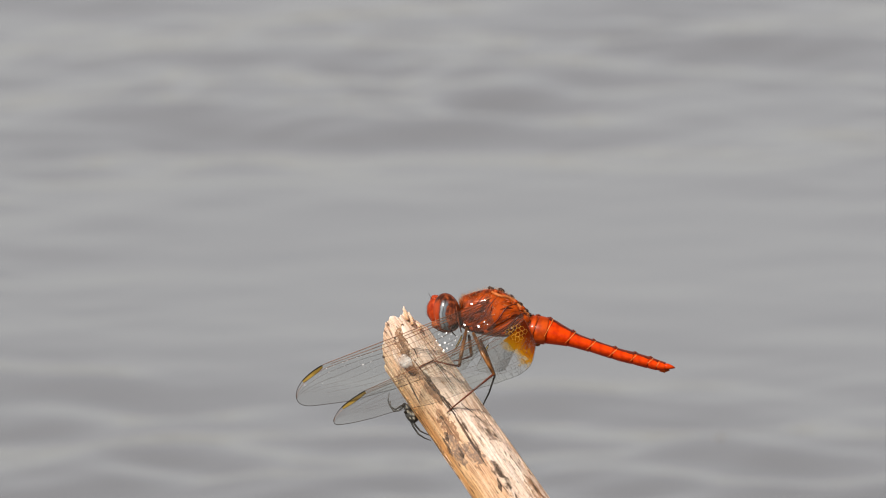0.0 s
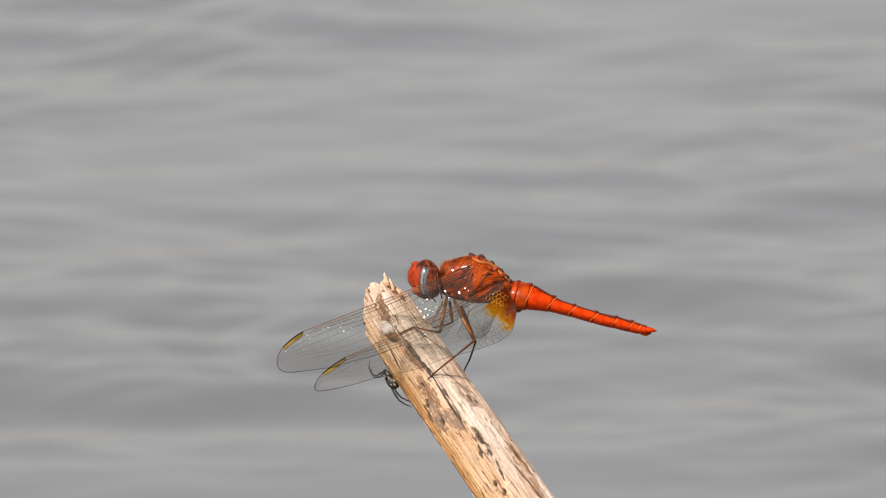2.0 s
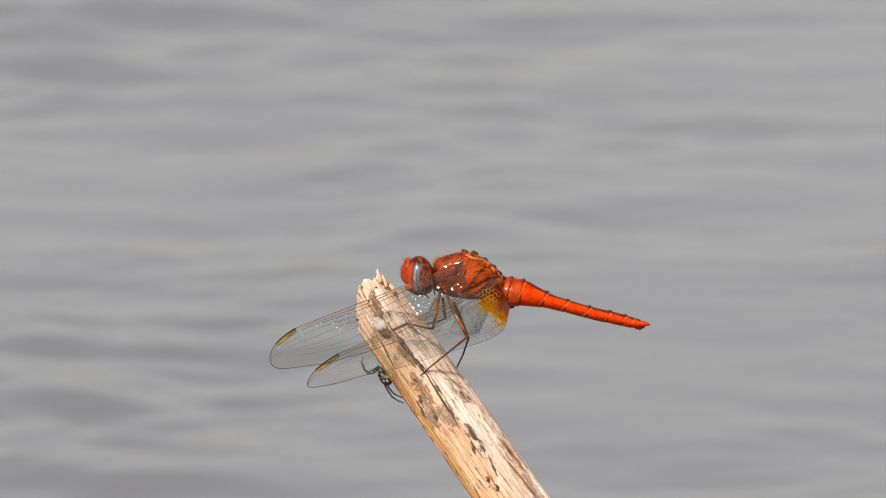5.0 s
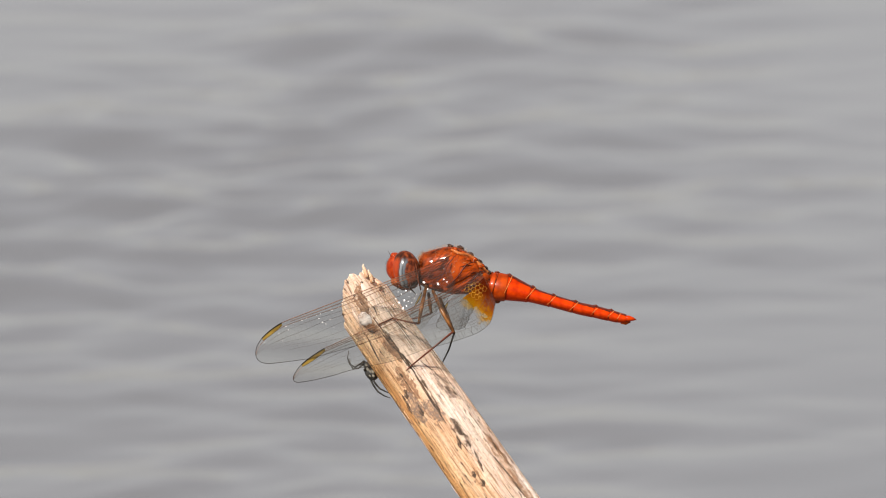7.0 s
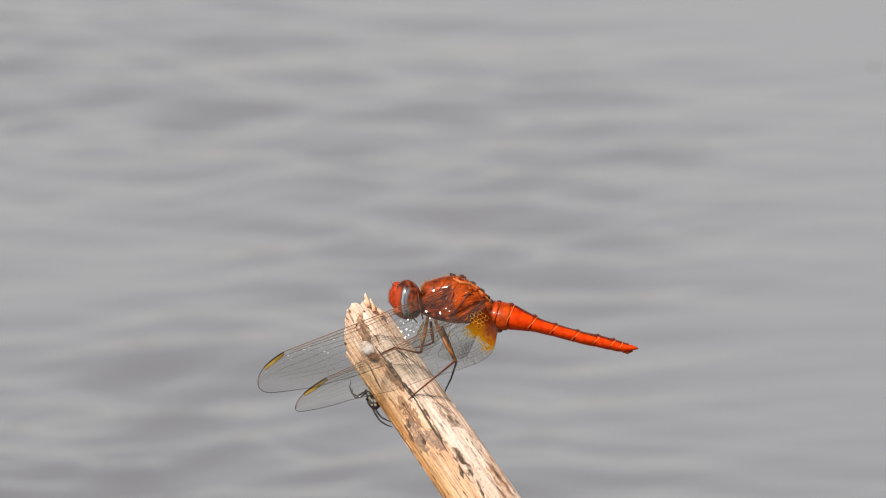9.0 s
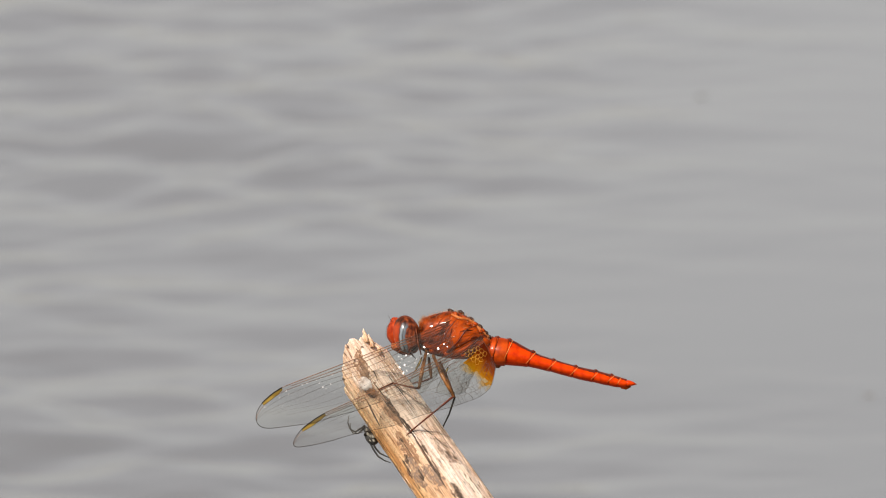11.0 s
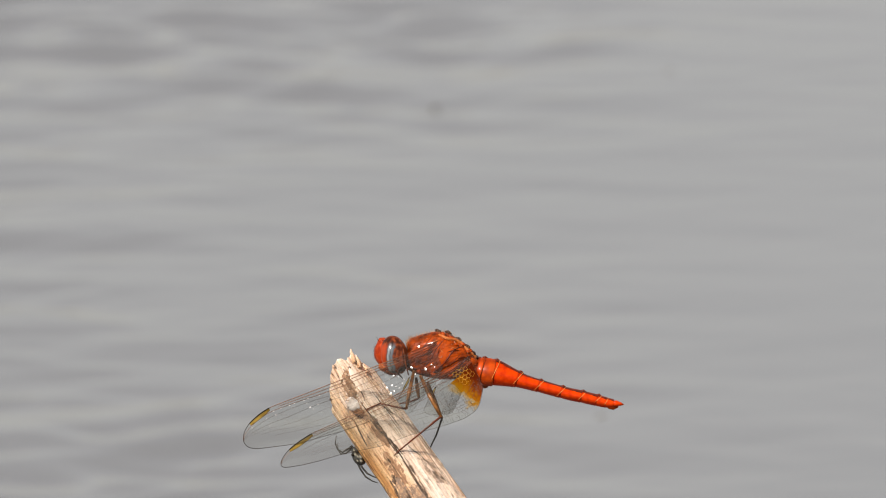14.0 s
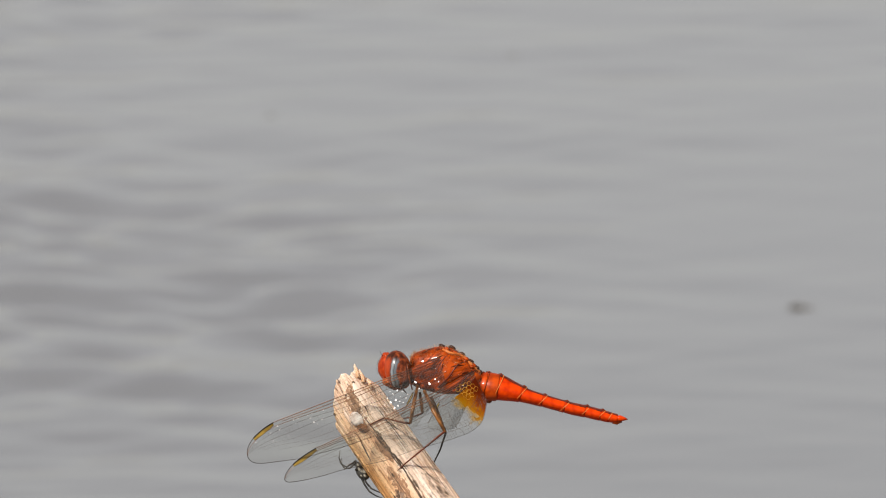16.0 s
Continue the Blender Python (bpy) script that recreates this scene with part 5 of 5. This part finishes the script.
def build_scrap(size):
    """A sodden, curled leaf scrap with a stub of stalk."""
    ob = new("leaf_scrap")
    ORIGIN[ob.name] = Vector()
    tagged(ob, "dark sodden leaf scrap drifting on the pond", "leaf", "scraps on the pond")
    q, rows = Shape(), []
    for i in range(15):
        t = i / 14
        half = 2.1 * math.sin(math.pi * (0.04 + 0.92 * t)) ** 0.7 * (1 + 0.25 * math.sin(t * 17))
        row = []
        for j in range(9):
            e = j / 4 - 1
            row.append(Vector((-4 + 8 * t, e * half, 0.5 + 0.8 * e * e + 0.4 * math.sin(t * 5))) * size)
        rows.append(row + [p - Vector((0, 0, 0.35)) for p in reversed(row)])
    q.grid(rows, True, True, True)
    part("blade", q, M_FLOTSAM, ob)
    q = Shape()
    q.tube([Vector(p) * size for p in ((3.8, 0, 0.5), (5.0, 0.4, 0.6), (6.0, 0.3, 0.3))], [0.3 * size, 0.25 * size, 0.15 * size], 6)
    part("stub", q, M_FLOTSAM, ob)
    return ob


bug = build_bug()
scraps = [build_scrap(k) for k in (0.45, 0.75, 0.4, 0.45)]


def build_ring(name, pieces, crests, wavelength, height, bend):
    """A ring of ripple arcs round a splash; each arc is a rigid swell that travels outwards."""
    ob = new(name)
    ORIGIN[ob.name] = Vector()
    tagged(ob, "ring of ripples spreading on the pond", "ripple", "ripple rings")
    arc = min(62.0, 4 * math.pi * bend / pieces)
    skirt = 16.0 if bend > 60 else 6.0
    made = []
    sh, rows = Shape(), []
    na, nr = 25, 14 * crests + 16
    wide = wavelength * crests + 2 * skirt
    for i in range(na):
        e = i / (na - 1) * 2 - 1
        ang = e * arc / 2 / bend
        soft = math.cos(e * math.pi / 2) ** 2
        row = []
        for j in range(nr):
            q = (j / (nr - 1) - 0.5) * wide
            x = min(max(q / (wavelength * crests) + 0.5, 0), 1)
            env = math.sin(math.pi * x) ** 2
            k = min(max((wide / 2 - abs(q)) / skirt, 0), 1)
            sink = 0.55 * (1 - k * k * (3 - 2 * k) * min(1, 2.5 * soft))
            z = height * soft * env * math.cos(2 * math.pi * q / wavelength) - sink
            r = max(bend + q, 1.0)
            row.append(Vector((r * math.cos(ang) - bend, r * math.sin(ang), z)))
        rows.append(row)
    sh.grid(rows, False)
    me = bpy.data.meshes.new("ripple_arc")
    me.from_pydata([p * 0.001 for p in sh.v], [], [f[::-1] for f in sh.f])
    me.polygons.foreach_set("use_smooth", [True] * len(me.polygons))
    me.materials.append(M_WATER)
    for k in range(pieces):
        o = new("ripple_arc", me)
        o.parent = ob
        made.append((o, 360 * k / pieces))
    return ob, made


RINGS = []
for where, t0, t1, r0, speed, crests, lam, high, _ in SPLASHES:
    middle = 1000 * (r0 + speed * (t1 - t0) / 2)
    ring, arcs = build_ring("ripple_ring", 28 if middle > 60 else 14, crests, lam, high, min(110.0, middle))
    ring.location = (where[0], where[1], 0.0003)
    RINGS.append((ring, arcs, t0, t1, r0, speed))


# ---------------------------------------------------------------- what moves
def motions():
    span = 16.0
    walk(water, [(0.0, pose(0, 0, 0)), (8.0, pose(DRIFT * 8, -WAVE_SPEED * 8, 0)), (span, pose(DRIFT * span, -WAVE_SPEED * span, 0))])
    a = rest(abdomen)
    walk(abdomen, [(t, Matrix.Translation(a) @ pose(0, 0, 0, 0, d, 0)) for t, d in
                   ((0, 2.2), (0.5, 1.3), (1.0, 1.3), (2.0, 1.0), (2.5, 1.1), (3.0, 0.5), (3.5, 0.3), (4.0, 0.0), (16.0, 0.0))])
    h = rest(head)
    walk(head, [(t, Matrix.Translation(h) @ pose(0, 0, 0, rx, ry, rz)) for t, rx, ry, rz in
                ((0, 0, 0, 0), (2.6, 0, 0, 0), (2.7, 6, 0, 0), (2.8, 14, 0, 4), (2.9, 6, 0, 2), (3.0, 30, 0, 12), (3.1, 14, 0, 6), (3.2, 0, 0, 0), (3.3, 0, 0, 0), (3.4, -18, 8, -6),
                 (3.5, -3, 0, 0), (3.6, 0, 0, 0), (3.9, 0, 0, 0), (4.0, 40, 0, 18), (4.1, 5, 0, 2), (4.2, 0, 0, 0), (16, 0, 0, 0))])
    # the near front leg wipes the eye
    f = rest(front_leg)
    hip = P(-3.45, -6.40, -2.0) * 0.001 - ORIGIN[dragonfly.name] * 0.001
    walk(front_leg, [(t, Matrix.Translation(hip) @ pose(0, 0, 0, rx, ry, 0) @ Matrix.Translation(f - hip)) for t, rx, ry in
                     ((0, 0, 0), (2.7, 0, 0), (2.8, 8, -14), (2.9, 4, -4), (3.0, 10, -16), (3.1, 2, -4), (3.2, 0, 0), (3.9, 0, 0), (4.0, 12, -12), (4.1, 2, -2), (4.2, 0, 0), (16, 0, 0))])
    # the bug skims in, dives, comes up again and dives
    path = [(0.0, (0.0625, 1.8011), 0.0001), (0.2, (0.0416, 1.8446), 0.0001), (0.4, (0.0202, 1.8838), 0.0003), (0.5, (0.0098, 1.9032), 0.0006), (0.6, (0.0062, 1.9056), 0.0),
            (0.7, (0.0049, 1.9040), -0.012), (3.1, (0.1005, 1.9179), -0.012), (3.25, (0.0891, 1.9178), 0.0), (3.4, (0.0777, 1.9166), 0.0006), (3.5, (0.0731, 1.9166), 0.0006),
            (3.6, (0.0669, 1.9242), 0.0), (3.7, (0.0646, 1.9242), -0.012), (16.0, (0.0646, 1.9242), -0.012)]
    walk(bug, [(t, pose(p[0], p[1], z, 0, 0, -20)) for t, p, z in path])
    for ob, (ta, a), (tb, b), turn in zip(scraps, ((12.5, (0.1126, 2.5989)), (15.3, (0.1180, 2.1510)), (14.0, (0.0014, 2.5730)), (14.8, (0.0282, 1.9245))),
                                          ((16.0, (0.0254, 2.7346)), (16.0, (0.1040, 2.1638)), (16.0, (-0.0506, 2.5882)), (15.0, (0.0236, 1.9245))), (10, -8, 35, -25)):
        vx, vy = (b[0] - a[0]) / (tb - ta), (b[1] - a[1]) / (tb - ta)
        walk(ob, [(t, pose(a[0] + vx * (t - ta), a[1] + vy * (t - ta), -0.0003, 0, 0, turn)) for t in (0.0, 8.0, span)])
    for ring, arcs, t0, t1, r0, speed in RINGS:
        r1 = r0 + speed * (t1 - t0)
        for o, ang in arcs:
            c, s = math.cos(radians(ang)), math.sin(radians(ang))
            rows = [(0.0, r0, -0.008), (t0 - 0.04, r0, -0.008), (t0, r0, 0.0), ((t0 + t1) / 2, (r0 + r1) / 2, 0.0), (t1, r1, 0.0), (t1 + 0.05, r1 + speed * 0.05, -0.008)]
            if t1 + 0.05 < span:
                rows.append((span, r1 + speed * 0.05, -0.008))
            walk(o, [(t, pose(r * c, r * s, z, 0, 0, ang)) for t, r, z in rows])


motions()
